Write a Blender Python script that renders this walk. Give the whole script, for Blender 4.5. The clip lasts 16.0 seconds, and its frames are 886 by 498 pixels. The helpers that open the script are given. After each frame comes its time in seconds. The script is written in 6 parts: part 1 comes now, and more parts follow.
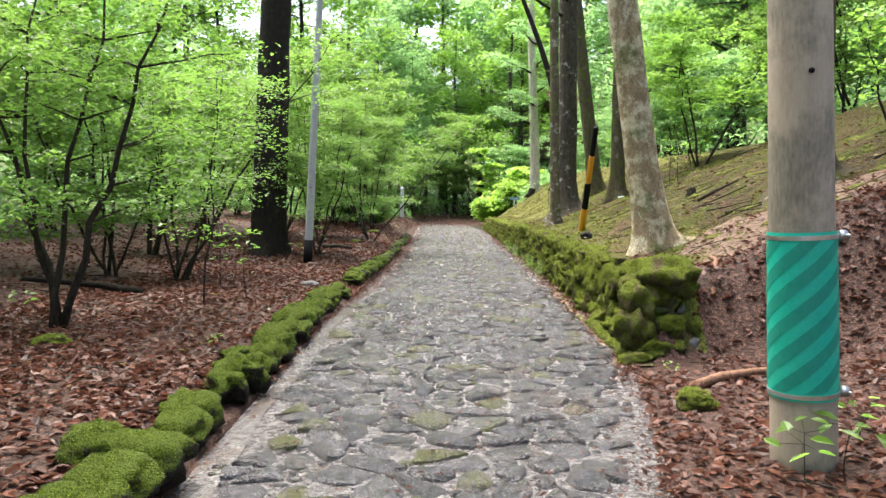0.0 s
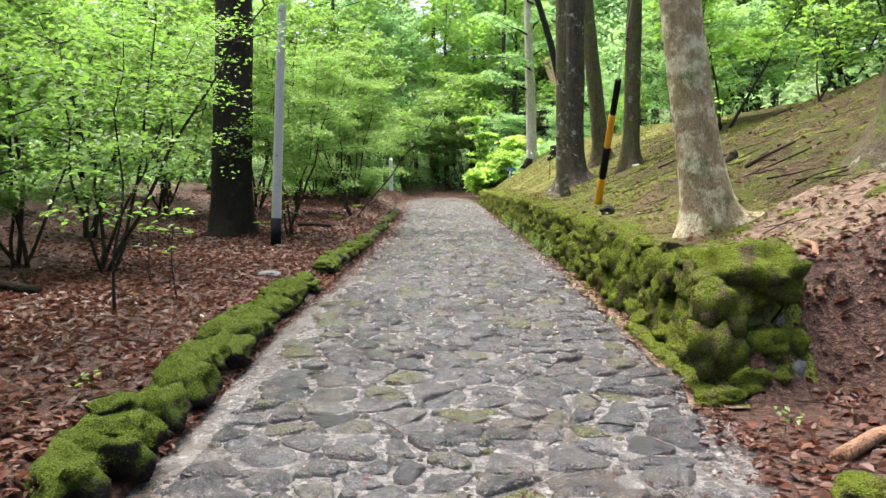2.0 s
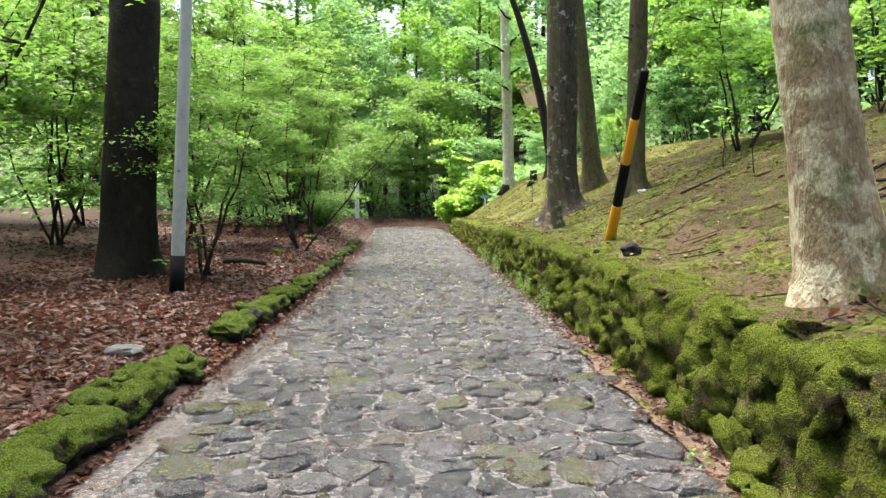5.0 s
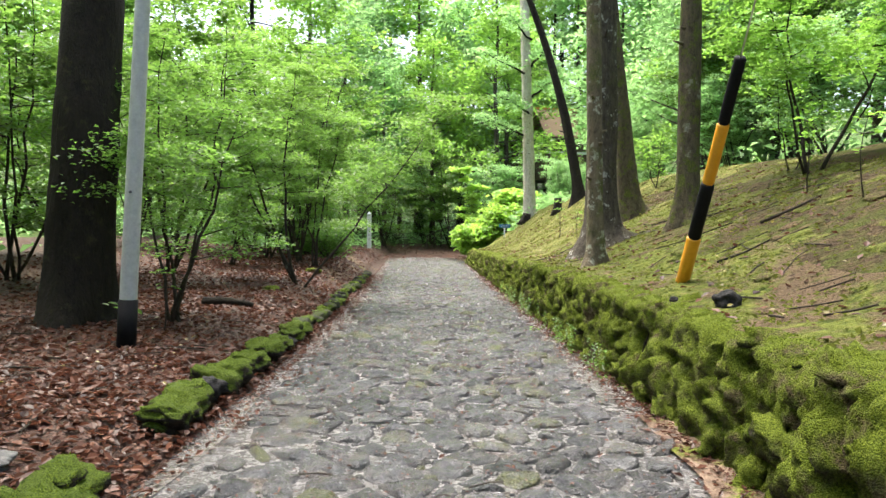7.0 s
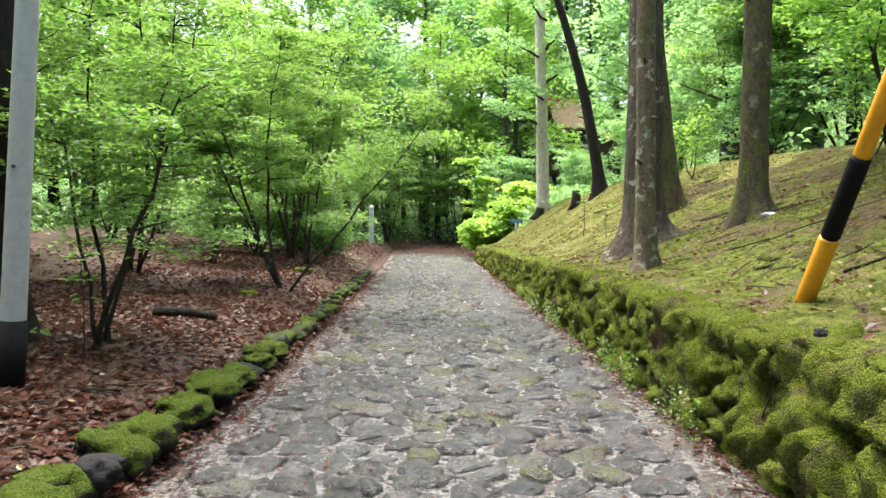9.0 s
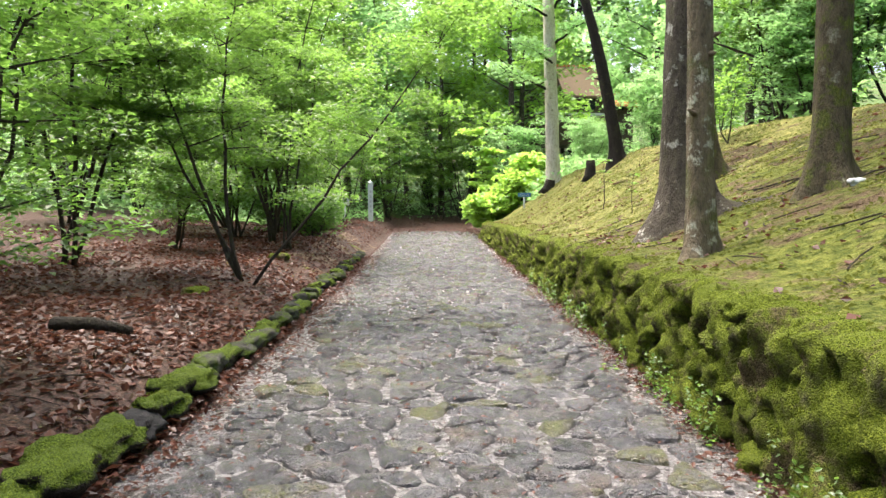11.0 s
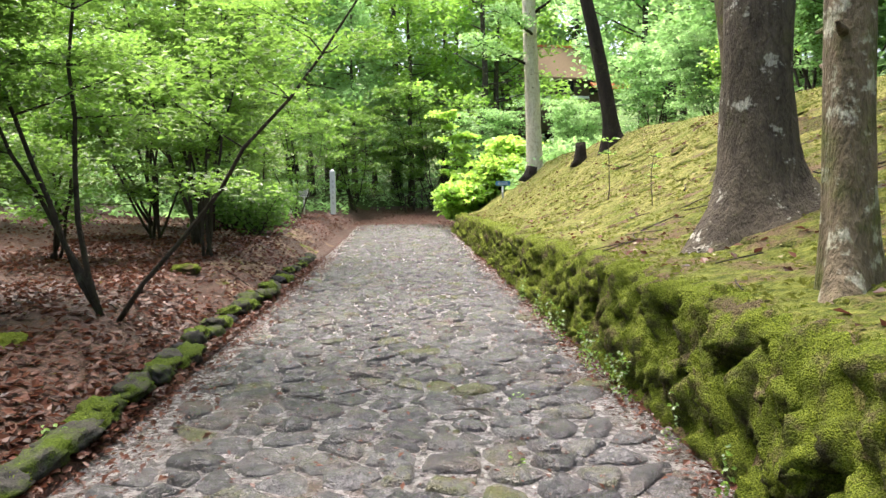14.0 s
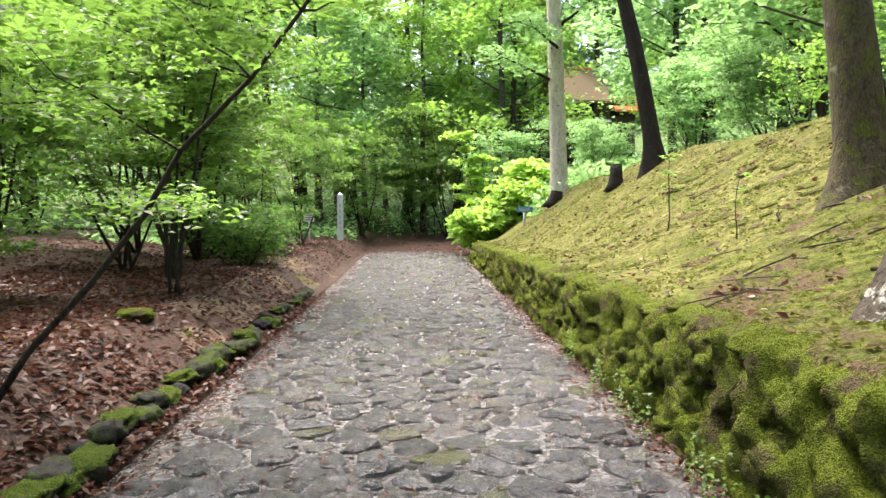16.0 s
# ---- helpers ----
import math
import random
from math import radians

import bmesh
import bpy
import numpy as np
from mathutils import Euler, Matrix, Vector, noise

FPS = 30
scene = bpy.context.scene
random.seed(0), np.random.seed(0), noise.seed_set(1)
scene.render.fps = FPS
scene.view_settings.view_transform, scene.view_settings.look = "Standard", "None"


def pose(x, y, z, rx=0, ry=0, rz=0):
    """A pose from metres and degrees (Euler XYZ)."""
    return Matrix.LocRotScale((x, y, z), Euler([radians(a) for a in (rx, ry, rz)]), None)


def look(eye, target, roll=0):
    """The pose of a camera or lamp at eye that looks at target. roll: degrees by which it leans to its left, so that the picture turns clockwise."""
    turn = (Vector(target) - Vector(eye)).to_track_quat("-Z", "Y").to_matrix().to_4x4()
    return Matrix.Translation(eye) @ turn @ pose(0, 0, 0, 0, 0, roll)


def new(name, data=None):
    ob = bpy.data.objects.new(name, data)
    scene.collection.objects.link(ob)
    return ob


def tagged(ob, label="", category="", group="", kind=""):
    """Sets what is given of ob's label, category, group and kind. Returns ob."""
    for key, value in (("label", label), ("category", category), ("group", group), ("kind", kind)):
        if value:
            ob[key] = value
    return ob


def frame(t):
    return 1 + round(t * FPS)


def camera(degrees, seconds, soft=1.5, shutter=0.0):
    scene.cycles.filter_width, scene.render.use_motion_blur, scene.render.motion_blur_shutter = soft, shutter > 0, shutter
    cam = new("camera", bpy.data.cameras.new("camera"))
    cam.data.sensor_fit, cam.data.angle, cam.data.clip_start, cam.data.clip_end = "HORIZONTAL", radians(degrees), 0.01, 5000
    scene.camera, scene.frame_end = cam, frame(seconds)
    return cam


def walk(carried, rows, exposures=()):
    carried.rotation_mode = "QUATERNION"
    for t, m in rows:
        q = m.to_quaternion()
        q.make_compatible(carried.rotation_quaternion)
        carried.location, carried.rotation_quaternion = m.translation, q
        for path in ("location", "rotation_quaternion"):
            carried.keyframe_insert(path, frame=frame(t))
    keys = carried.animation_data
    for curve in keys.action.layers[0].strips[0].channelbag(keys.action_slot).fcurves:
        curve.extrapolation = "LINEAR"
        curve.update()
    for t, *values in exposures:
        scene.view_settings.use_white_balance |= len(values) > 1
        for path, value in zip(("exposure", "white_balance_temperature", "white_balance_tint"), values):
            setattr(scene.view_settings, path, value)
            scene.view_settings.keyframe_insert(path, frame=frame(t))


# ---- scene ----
cam = camera(62.3, 16.0)
METRES, EYE, TILT, LEAN, TURN = 17.4, 1.5, 0.0, 0.0, 0.0
ROWS = [
    (0.0, 0.0, 0.0, 0.0, 0.01, -4.27, -0.13),
    (0.5, 0.0012, 0.0326, -0.0025, 0.24, -5.28, -1.35),
    (1.0, 0.001, 0.0628, -0.0053, 0.28, -5.6, -1.15),
    (1.5, 0.0022, 0.098, -0.0047, 0.59, -5.54, -0.2),
    (2.0, -0.0005, 0.1301, -0.0044, -0.69, -6.38, 0.34),
    (2.5, 0.0018, 0.1617, -0.0062, -1.49, -6.54, 0.54),
    (3.0, 0.0045, 0.191, -0.0071, -1.66, -6.26, -0.59),
    (3.5, 0.0041, 0.2241, -0.0064, -2.74, -5.16, -1.04),
    (4.0, 0.0073, 0.2561, -0.0086, -2.28, -4.15, 0.3),
    (6.5, 0.0101, 0.4046, -0.009, -3.81, -4.33, -1.16),
    (7.0, 0.0097, 0.4363, -0.0095, -1.73, -1.93, -0.38),
    (7.5, 0.0086, 0.469, -0.0115, -1.16, -1.85, -0.74),
    (8.0, 0.0068, 0.4994, -0.0105, -1.89, -2.49, -0.68),
    (8.5, 0.0081, 0.5307, -0.0084, -0.93, -1.96, -0.46),
    (9.0, 0.0072, 0.5639, -0.0109, -1.39, -2.33, -0.78),
    (11.5, 0.0197, 0.7162, -0.0111, -0.96, -4.83, 0.39),
    (12.0, 0.0175, 0.7438, -0.0107, -1.65, -5.81, 0.37),
    (12.5, 0.0192, 0.7741, -0.0116, -2.84, -7.27, 0.5),
    (13.0, 0.0209, 0.8064, -0.0134, -3.43, -6.87, -0.08),
    (13.5, 0.0242, 0.8382, -0.0124, -3.49, -5.46, 0.08),
    (14.0, 0.0297, 0.8698, -0.0117, -3.05, -5.11, 0.77),
    (14.5, 0.0287, 0.9011, -0.0121, -3.0, -5.26, -0.05),
    (15.0, 0.0287, 0.9322, -0.0146, -1.69, -5.09, 0.13),
    (15.5, 0.0289, 0.9639, -0.0135, -0.79, -4.39, 0.27),
    (16.0, 0.0278, 0.9966, -0.0123, -2.18, -3.11, 0.16),
]
walk(cam, [(t, pose(0, 0, EYE, TILT, LEAN, TURN) @ pose(METRES * x, METRES * y, METRES * z, 90 + pitch, roll, yaw)) for t, x, y, z, yaw, pitch, roll in ROWS],
     [(0, 1.87, 6500, 13), (4, 1.86, 6500, 13), (7, 1.9, 6500, 9), (9, 1.98, 6500, 10), (12, 2.08, 6600, 16), (16, 2.03, 6600, 16)])

# ---- world, sun, exposure ----
world = bpy.data.worlds.new("overcast_sky")
scene.world = world
world.use_nodes = True
wn = world.node_tree.nodes
sky = wn.new("ShaderNodeTexSky")
sky.sky_type = "NISHITA"
sky.sun_disc = False
sky.sun_elevation, sky.sun_rotation = radians(71), radians(-31)
sky.air_density, sky.dust_density, sky.ozone_density = 1.0, 6.0, 1.0
wn["Background"].inputs[1].default_value = 0.15
world.node_tree.links.new(sky.outputs[0], wn["Background"].inputs[0])
sun_data = bpy.data.lights.new("sun", "SUN")
sun_data.energy, sun_data.angle, sun_data.color = 2.7, radians(60), (1.0, 0.95, 0.87)
sun = new("sun", sun_data)
sun.matrix_world = look((-5.3, 31, 30), (0, 22, 0))

# ---- materials ----


def ramp(nodes, stops):
    r = nodes.new("ShaderNodeValToRGB")
    while len(r.color_ramp.elements) < len(stops):
        r.color_ramp.elements.new(0.5)
    for e, (p, c) in zip(r.color_ramp.elements, stops):
        e.position, e.color = p, (*c, 1)
    return r


def surface(name, stops, scale=6.0, rough=0.85, bump=0.4, fine=40.0, spec=0.3, per_piece=0.0, patch=None, patch_scale=1.5,
            patch_edge=(0.48, 0.6), stretch=(1, 1, 1), relief=0.02, wet=0.0, upward=None, patch2=None, patch2_edge=(0.6, 0.66), patch2_scale=5.0, whole=None):
    """A worn natural surface: a coarse and a fine grain, patches of a second colour, relief."""
    m = bpy.data.materials.new(name)
    m.use_nodes = True
    nt = m.node_tree
    nd, ln = nt.nodes, nt.links
    bs = nd["Principled BSDF"]
    mp = nd.new("ShaderNodeMapping")
    mp.inputs["Scale"].default_value = stretch
    pos = nd.new("ShaderNodeNewGeometry")
    ln.new(pos.outputs["Position"], mp.inputs[0])
    n1 = nd.new("ShaderNodeTexNoise")
    n1.inputs["Scale"].default_value, n1.inputs["Detail"].default_value, n1.inputs["Roughness"].default_value = scale, 6, 0.65
    n2 = nd.new("ShaderNodeTexNoise")
    n2.inputs["Scale"].default_value, n2.inputs["Detail"].default_value = fine, 4
    for n in (n1, n2):
        ln.new(mp.outputs[0], n.inputs["Vector"])
    mixn = nd.new("ShaderNodeMath")
    mixn.operation = "MULTIPLY_ADD"
    ln.new(n2.outputs[0], mixn.inputs[0])
    mixn.inputs[1].default_value = 0.5
    sub = nd.new("ShaderNodeMath")
    sub.operation = "SUBTRACT"
    ln.new(n1.outputs[0], sub.inputs[0])
    sub.inputs[1].default_value = 0.25
    ln.new(sub.outputs[0], mixn.inputs[2])
    last = mixn.outputs[0]
    if per_piece:
        oi = nd.new("ShaderNodeObjectInfo")
        gi = nd.new("ShaderNodeNewGeometry")
        sm = nd.new("ShaderNodeMath")
        ln.new(oi.outputs["Random"], sm.inputs[0])
        ln.new(gi.outputs["Random Per Island"], sm.inputs[1])
        fr = nd.new("ShaderNodeMath")
        fr.operation = "FRACT"
        ln.new(sm.outputs[0], fr.inputs[0])
        ma = nd.new("ShaderNodeMath")
        ma.operation = "MULTIPLY_ADD"
        ln.new(fr.outputs[0], ma.inputs[0])
        ma.inputs[1].default_value = per_piece
        s2 = nd.new("ShaderNodeMath")
        s2.operation = "SUBTRACT"
        ln.new(last, s2.inputs[0])
        s2.inputs[1].default_value = per_piece / 2
        ln.new(s2.outputs[0], ma.inputs[2])
        last = ma.outputs[0]
    r = ramp(nd, stops)
    ln.new(last, r.inputs[0])
    colour = r.outputs[0]

    def overlay(col, scale_, edge, seed, up=None):
        nonlocal colour
        pn = nd.new("ShaderNodeTexNoise")
        pn.inputs["Scale"].default_value, pn.inputs["Detail"].default_value, pn.inputs["Roughness"].default_value = scale_, 7, 0.7
        off = nd.new("ShaderNodeMapping")
        off.inputs["Location"].default_value = (seed, seed * 2, seed * 3)
        ln.new(pos.outputs["Position"], off.inputs[0])
        ln.new(off.outputs[0], pn.inputs["Vector"])
        value = pn.outputs[0]
        if up:
            sep = nd.new("ShaderNodeSeparateXYZ")
            ln.new(pos.outputs["Normal"], sep.inputs[0])
            a = nd.new("ShaderNodeMath")
            a.operation = "MULTIPLY_ADD"
            ln.new(sep.outputs[2], a.inputs[0])
            a.inputs[1].default_value = up
            ln.new(value, a.inputs[2])
            value = a.outputs[0]
        mr = nd.new("ShaderNodeMapRange")
        mr.inputs[1].default_value, mr.inputs[2].default_value = edge
        ln.new(value, mr.inputs[0])
        fine2 = ramp(nd, [(0.3, col[0]), (0.7, col[1])])
        ln.new(n2.outputs[0], fine2.inputs[0])
        mx = nd.new("ShaderNodeMix")
        mx.data_type = "RGBA"
        ln.new(mr.outputs[0], mx.inputs[0])
        ln.new(colour, mx.inputs[6])
        ln.new(fine2.outputs[0], mx.inputs[7])
        colour = mx.outputs[2]

    if patch:
        overlay(patch, patch_scale, patch_edge, 3.7, upward)
    if whole:
        oi2, gi2 = nd.new("ShaderNodeObjectInfo"), nd.new("ShaderNodeNewGeometry")
        sm2, fr2 = nd.new("ShaderNodeMath"), nd.new("ShaderNodeMath")
        fr2.operation = "FRACT"
        ln.new(oi2.outputs["Random"], sm2.inputs[0])
        ln.new(gi2.outputs["Random Per Island"], sm2.inputs[1])
        ln.new(sm2.outputs[0], fr2.inputs[0])
        amt = nd.new("ShaderNodeMath")
        amt.operation = "MULTIPLY_ADD"
        ln.new(n1.outputs[0], amt.inputs[0])
        amt.inputs[1].default_value = 0.5
        ln.new(fr2.outputs[0], amt.inputs[2])
        mr2 = nd.new("ShaderNodeMapRange")
        mr2.inputs[1].default_value, mr2.inputs[2].default_value = whole[0], whole[0] + 0.12
        ln.new(amt.outputs[0], mr2.inputs[0])
        fine3 = ramp(nd, [(0.3, whole[1]), (0.7, whole[2])])
        ln.new(n2.outputs[0], fine3.inputs[0])
        mx2 = nd.new("ShaderNodeMix")
        mx2.data_type = "RGBA"
        ln.new(mr2.outputs[0], mx2.inputs[0])
        ln.new(colour, mx2.inputs[6])
        ln.new(fine3.outputs[0], mx2.inputs[7])
        colour = mx2.outputs[2]
    if patch2:
        overlay(patch2, patch2_scale, patch2_edge, 11.3)
    ln.new(colour, bs.inputs["Base Color"])
    rr = nd.new("ShaderNodeMapRange")
    rr.inputs[3].default_value, rr.inputs[4].default_value = max(0.05, rough - 0.15 - wet), min(1, rough + 0.1)
    ln.new(n1.outputs[0], rr.inputs[0])
    ln.new(rr.outputs[0], bs.inputs["Roughness"])
    bs.inputs["Specular IOR Level"].default_value = spec
    bp = nd.new("ShaderNodeBump")
    bp.inputs["Strength"].default_value, bp.inputs["Distance"].default_value = bump, relief
    ln.new(mixn.outputs[0], bp.inputs["Height"])
    ln.new(bp.outputs[0], bs.inputs["Normal"])
    return m


def leaf_material(name, dark, light, glow, gloss=0.12, rough=0.5, mid=None):
    """Thin leaves: diffuse, light shining through, a waxy gloss; every leaf has its own tone."""
    m = bpy.data.materials.new(name)
    m.use_nodes = True
    nt = m.node_tree
    nd, ln = nt.nodes, nt.links
    nd.remove(nd["Principled BSDF"])
    g = nd.new("ShaderNodeNewGeometry")
    oi = nd.new("ShaderNodeObjectInfo")
    add = nd.new("ShaderNodeMath")
    add.operation = "MULTIPLY_ADD"
    ln.new(oi.outputs["Random"], add.inputs[0])
    add.inputs[1].default_value = 0.35
    mul = nd.new("ShaderNodeMath")
    mul.operation = "MULTIPLY"
    ln.new(g.outputs["Random Per Island"], mul.inputs[0])
    mul.inputs[1].default_value = 0.65
    ln.new(mul.outputs[0], add.inputs[2])
    r1 = ramp(nd, [(0.1, dark)] + ([(0.62, mid)] if mid else []) + [(0.9, light)])
    r2 = ramp(nd, [(0.1, tuple(0.6 * c for c in glow)), (0.9, glow)])
    for r in (r1, r2):
        ln.new(add.outputs[0], r.inputs[0])
    d, t, gl = nd.new("ShaderNodeBsdfDiffuse"), nd.new("ShaderNodeBsdfTranslucent"), nd.new("ShaderNodeBsdfGlossy")
    gl.inputs["Roughness"].default_value = rough
    ln.new(r1.outputs[0], d.inputs[0])
    ln.new(r2.outputs[0], t.inputs[0])
    m1, m2 = nd.new("ShaderNodeMixShader"), nd.new("ShaderNodeMixShader")
    m1.inputs[0].default_value = 0.6
    ln.new(d.outputs[0], m1.inputs[1])
    ln.new(t.outputs[0], m1.inputs[2])
    fr = nd.new("ShaderNodeFresnel")
    fr.inputs[0].default_value = 1.4
    fm = nd.new("ShaderNodeMath")
    fm.operation = "MULTIPLY"
    ln.new(fr.outputs[0], fm.inputs[0])
    fm.inputs[1].default_value = gloss
    fm.use_clamp = True
    ln.new(fm.outputs[0], m2.inputs[0])
    ln.new(m1.outputs[0], m2.inputs[1])
    ln.new(gl.outputs[0], m2.inputs[2])
    ln.new(m2.outputs[0], nd["Material Output"].inputs[0])
    return m


def plain(name, a, b, rough=0.5, metal=0.0, scale=12.0, bump=0.15, spec=0.4):
    m = surface(name, [(0.25, a), (0.75, b)], scale=scale, rough=rough, bump=bump, relief=0.004, spec=spec)
    m.node_tree.nodes["Principled BSDF"].inputs["Metallic"].default_value = metal
    return m


MOSS = ((0.03, 0.055, 0.006), (0.09, 0.13, 0.014))
M_STONE = surface("paving_stone", [(0.15, (0.02, 0.02, 0.022)), (0.42, (0.056, 0.056, 0.06)), (0.62, (0.098, 0.096, 0.1)), (0.9, (0.21, 0.205, 0.21))], scale=14, fine=75,
                  rough=0.3, wet=0.12, bump=1.0, per_piece=0.42, patch=((0.055, 0.047, 0.042), (0.15, 0.135, 0.13)), patch_scale=3.5, patch_edge=(0.52, 0.66), spec=0.8, relief=0.06,
                  whole=(1.1, (0.04, 0.043, 0.014), (0.11, 0.11, 0.04)),
                  patch2=((0.05, 0.037, 0.03), (0.16, 0.12, 0.1)), patch2_scale=1.2, patch2_edge=(0.56, 0.72))
M_MORTAR = surface("sandy_mortar", [(0.25, (0.1, 0.094, 0.09)), (0.45, (0.2, 0.19, 0.186)), (0.7, (0.36, 0.345, 0.34))], scale=20, fine=80, rough=0.34, wet=0.1,
                   bump=1.0, relief=0.06, patch=((0.07, 0.054, 0.043), (0.17, 0.135, 0.11)), patch_scale=1.6, patch_edge=(0.52, 0.66), spec=0.6)
M_GRIT = surface("loose_grit", [(0.2, (0.03, 0.026, 0.024)), (0.8, (0.24, 0.23, 0.225))], scale=30, fine=90, rough=0.5, bump=0.3, per_piece=0.9)
M_GUTTER = surface("wet_concrete", [(0.25, (0.05, 0.046, 0.042)), (0.5, (0.105, 0.1, 0.095)), (0.75, (0.22, 0.212, 0.207))], scale=18, fine=70, rough=0.25, bump=0.5, spec=0.5,
                   patch=((0.06, 0.05, 0.04), (0.12, 0.1, 0.085)), patch_scale=2.5)
M_LITTER = surface("leaf_litter_soil", [(0.25, (0.009, 0.005, 0.003)), (0.42, (0.035, 0.017, 0.011)), (0.58, (0.09, 0.045, 0.031)), (0.75, (0.22, 0.135, 0.1))],
                   scale=26, fine=60, rough=0.75, bump=1.0, relief=0.05, patch=((0.02, 0.014, 0.01), (0.06, 0.036, 0.024)), patch_scale=0.9, patch_edge=(0.55, 0.7))
M_MOSSBANK = surface("mossy_soil", [(0.25, (0.025, 0.038, 0.006)), (0.45, (0.085, 0.108, 0.018)), (0.7, (0.2, 0.21, 0.048))], scale=9, fine=55, rough=0.95, bump=1.0,
                     relief=0.12, patch=((0.05, 0.033, 0.02), (0.19, 0.135, 0.085)), patch_scale=1.3, patch_edge=(0.48, 0.58), spec=0.1,
                     patch2=((0.02, 0.028, 0.006), (0.09, 0.1, 0.02)), patch2_scale=6.0, patch2_edge=(0.58, 0.64))
# Brown soil, its colour darkened to include the trees' shade on the bank.
M_BANKSOIL_SHADED = surface("brown_shaded_bank_soil", [(0.25, (0.016, 0.011, 0.006)), (0.45, (0.06, 0.041, 0.023)), (0.7, (0.145, 0.103, 0.062))], scale=12, fine=55, rough=0.95, bump=1.0,
                     relief=0.12, patch=((0.03, 0.04, 0.007), (0.105, 0.12, 0.024)), patch_scale=1.7, patch_edge=(0.43, 0.57), spec=0.1,
                     patch2=((0.018, 0.012, 0.007), (0.06, 0.04, 0.024)), patch2_scale=5.0, patch2_edge=(0.56, 0.64))
# Far bank moss with its sunlight painted in as a paler yellow.
M_SUNLITMOSS = surface("sunlit_bank_moss", [(0.25, (0.045, 0.048, 0.012)), (0.45, (0.128, 0.13, 0.036)), (0.7, (0.26, 0.25, 0.085))], scale=9, fine=55, rough=0.95, bump=1.0,
                    relief=0.1, patch=((0.05, 0.075, 0.01), (0.14, 0.165, 0.03)), patch_scale=1.6, patch_edge=(0.5, 0.62), spec=0.1,
                    patch2=((0.05, 0.036, 0.02), (0.17, 0.13, 0.08)), patch2_scale=2.3, patch2_edge=(0.56, 0.66))
# Tan soil; on the far left shoulder its pale colour stands for sunlight.
M_TANSOIL_AND_SUNLIT = surface("tan_soil_and_sunlit_litter", [(0.25, (0.05, 0.034, 0.025)), (0.45, (0.145, 0.1, 0.073)), (0.7, (0.27, 0.2, 0.15))], scale=10, fine=60, rough=0.95, bump=1.0,
                    relief=0.06, patch=((0.05, 0.065, 0.01), (0.17, 0.19, 0.035)), patch_scale=1.8, patch_edge=(0.54, 0.62), spec=0.1)
M_MOSSSTONE = surface("mossy_rock", [(0.2, (0.014, 0.012, 0.007)), (0.5, (0.05, 0.046, 0.024)), (0.8, (0.11, 0.105, 0.06))], scale=16, fine=120, rough=0.95, bump=1.0,
                      relief=0.09, per_piece=0.2, patch=((0.042, 0.064, 0.008), (0.195, 0.245, 0.026)), patch_scale=6.0, patch_edge=(0.34, 0.56), upward=0.14, spec=0.1,
                      patch2=((0.022, 0.017, 0.009), (0.17, 0.135, 0.075)), patch2_scale=2.8, patch2_edge=(0.53, 0.63))
# Bare rock; its dark moss tone also paints shade on the far kerb.
M_ROCK = surface("bare_and_shaded_rock", [(0.2, (0.01, 0.01, 0.009)), (0.8, (0.07, 0.068, 0.062))], scale=9, fine=80, rough=0.9, bump=1.0, spec=0.08, per_piece=0.3,
                 patch=((0.02, 0.036, 0.004), (0.06, 0.088, 0.01)), patch_scale=4.0, patch_edge=(0.46, 0.6))
M_KERBSTONE = surface("kerb_moss", [(0.2, (0.008, 0.007, 0.005)), (0.5, (0.03, 0.026, 0.019)), (0.8, (0.075, 0.066, 0.05))], scale=16, fine=120, rough=0.95, bump=1.0,
                      relief=0.09, per_piece=0.2, patch=((0.022, 0.042, 0.005), (0.14, 0.2, 0.02)), patch_scale=7.0, patch_edge=(0.5, 0.66), upward=0.34, spec=0.15)
M_UNDER = surface("dark_green_undergrowth", [(0.2, (0.025, 0.05, 0.014)), (0.5, (0.065, 0.12, 0.03)), (0.8, (0.13, 0.19, 0.055))], scale=3, fine=30, rough=0.95, bump=1.0,
                  relief=0.1, patch=((0.05, 0.035, 0.02), (0.1, 0.07, 0.045)), patch_scale=0.4, patch_edge=(0.5, 0.65), spec=0.1)
M_DARKROCK = surface("blackish_rock", [(0.2, (0.006, 0.006, 0.007)), (0.8, (0.035, 0.034, 0.034))], scale=12, fine=70, rough=0.85, bump=0.9, spec=0.1)
M_PEBBLE = surface("grey_pebble", [(0.2, (0.025, 0.025, 0.026)), (0.8, (0.13, 0.128, 0.125))], scale=14, fine=70, rough=0.6, bump=0.7, per_piece=0.3)


def bark(name, a, b, lichen, edge=(0.52, 0.62), moss=None, scale=13, pscale=5.0, moss_edge=(0.5, 0.64)):
    mid = tuple(0.45 * p + 0.55 * q for p, q in zip(a, b))
    return surface(name, [(0.22, a), (0.48, mid), (0.75, b)], scale=scale, fine=60, rough=0.9, bump=1.0, relief=0.05, stretch=(1, 1, 0.4), patch=lichen,
                   patch_scale=pscale, patch_edge=edge, spec=0.2, patch2=moss, patch2_edge=moss_edge, patch2_scale=1.8)


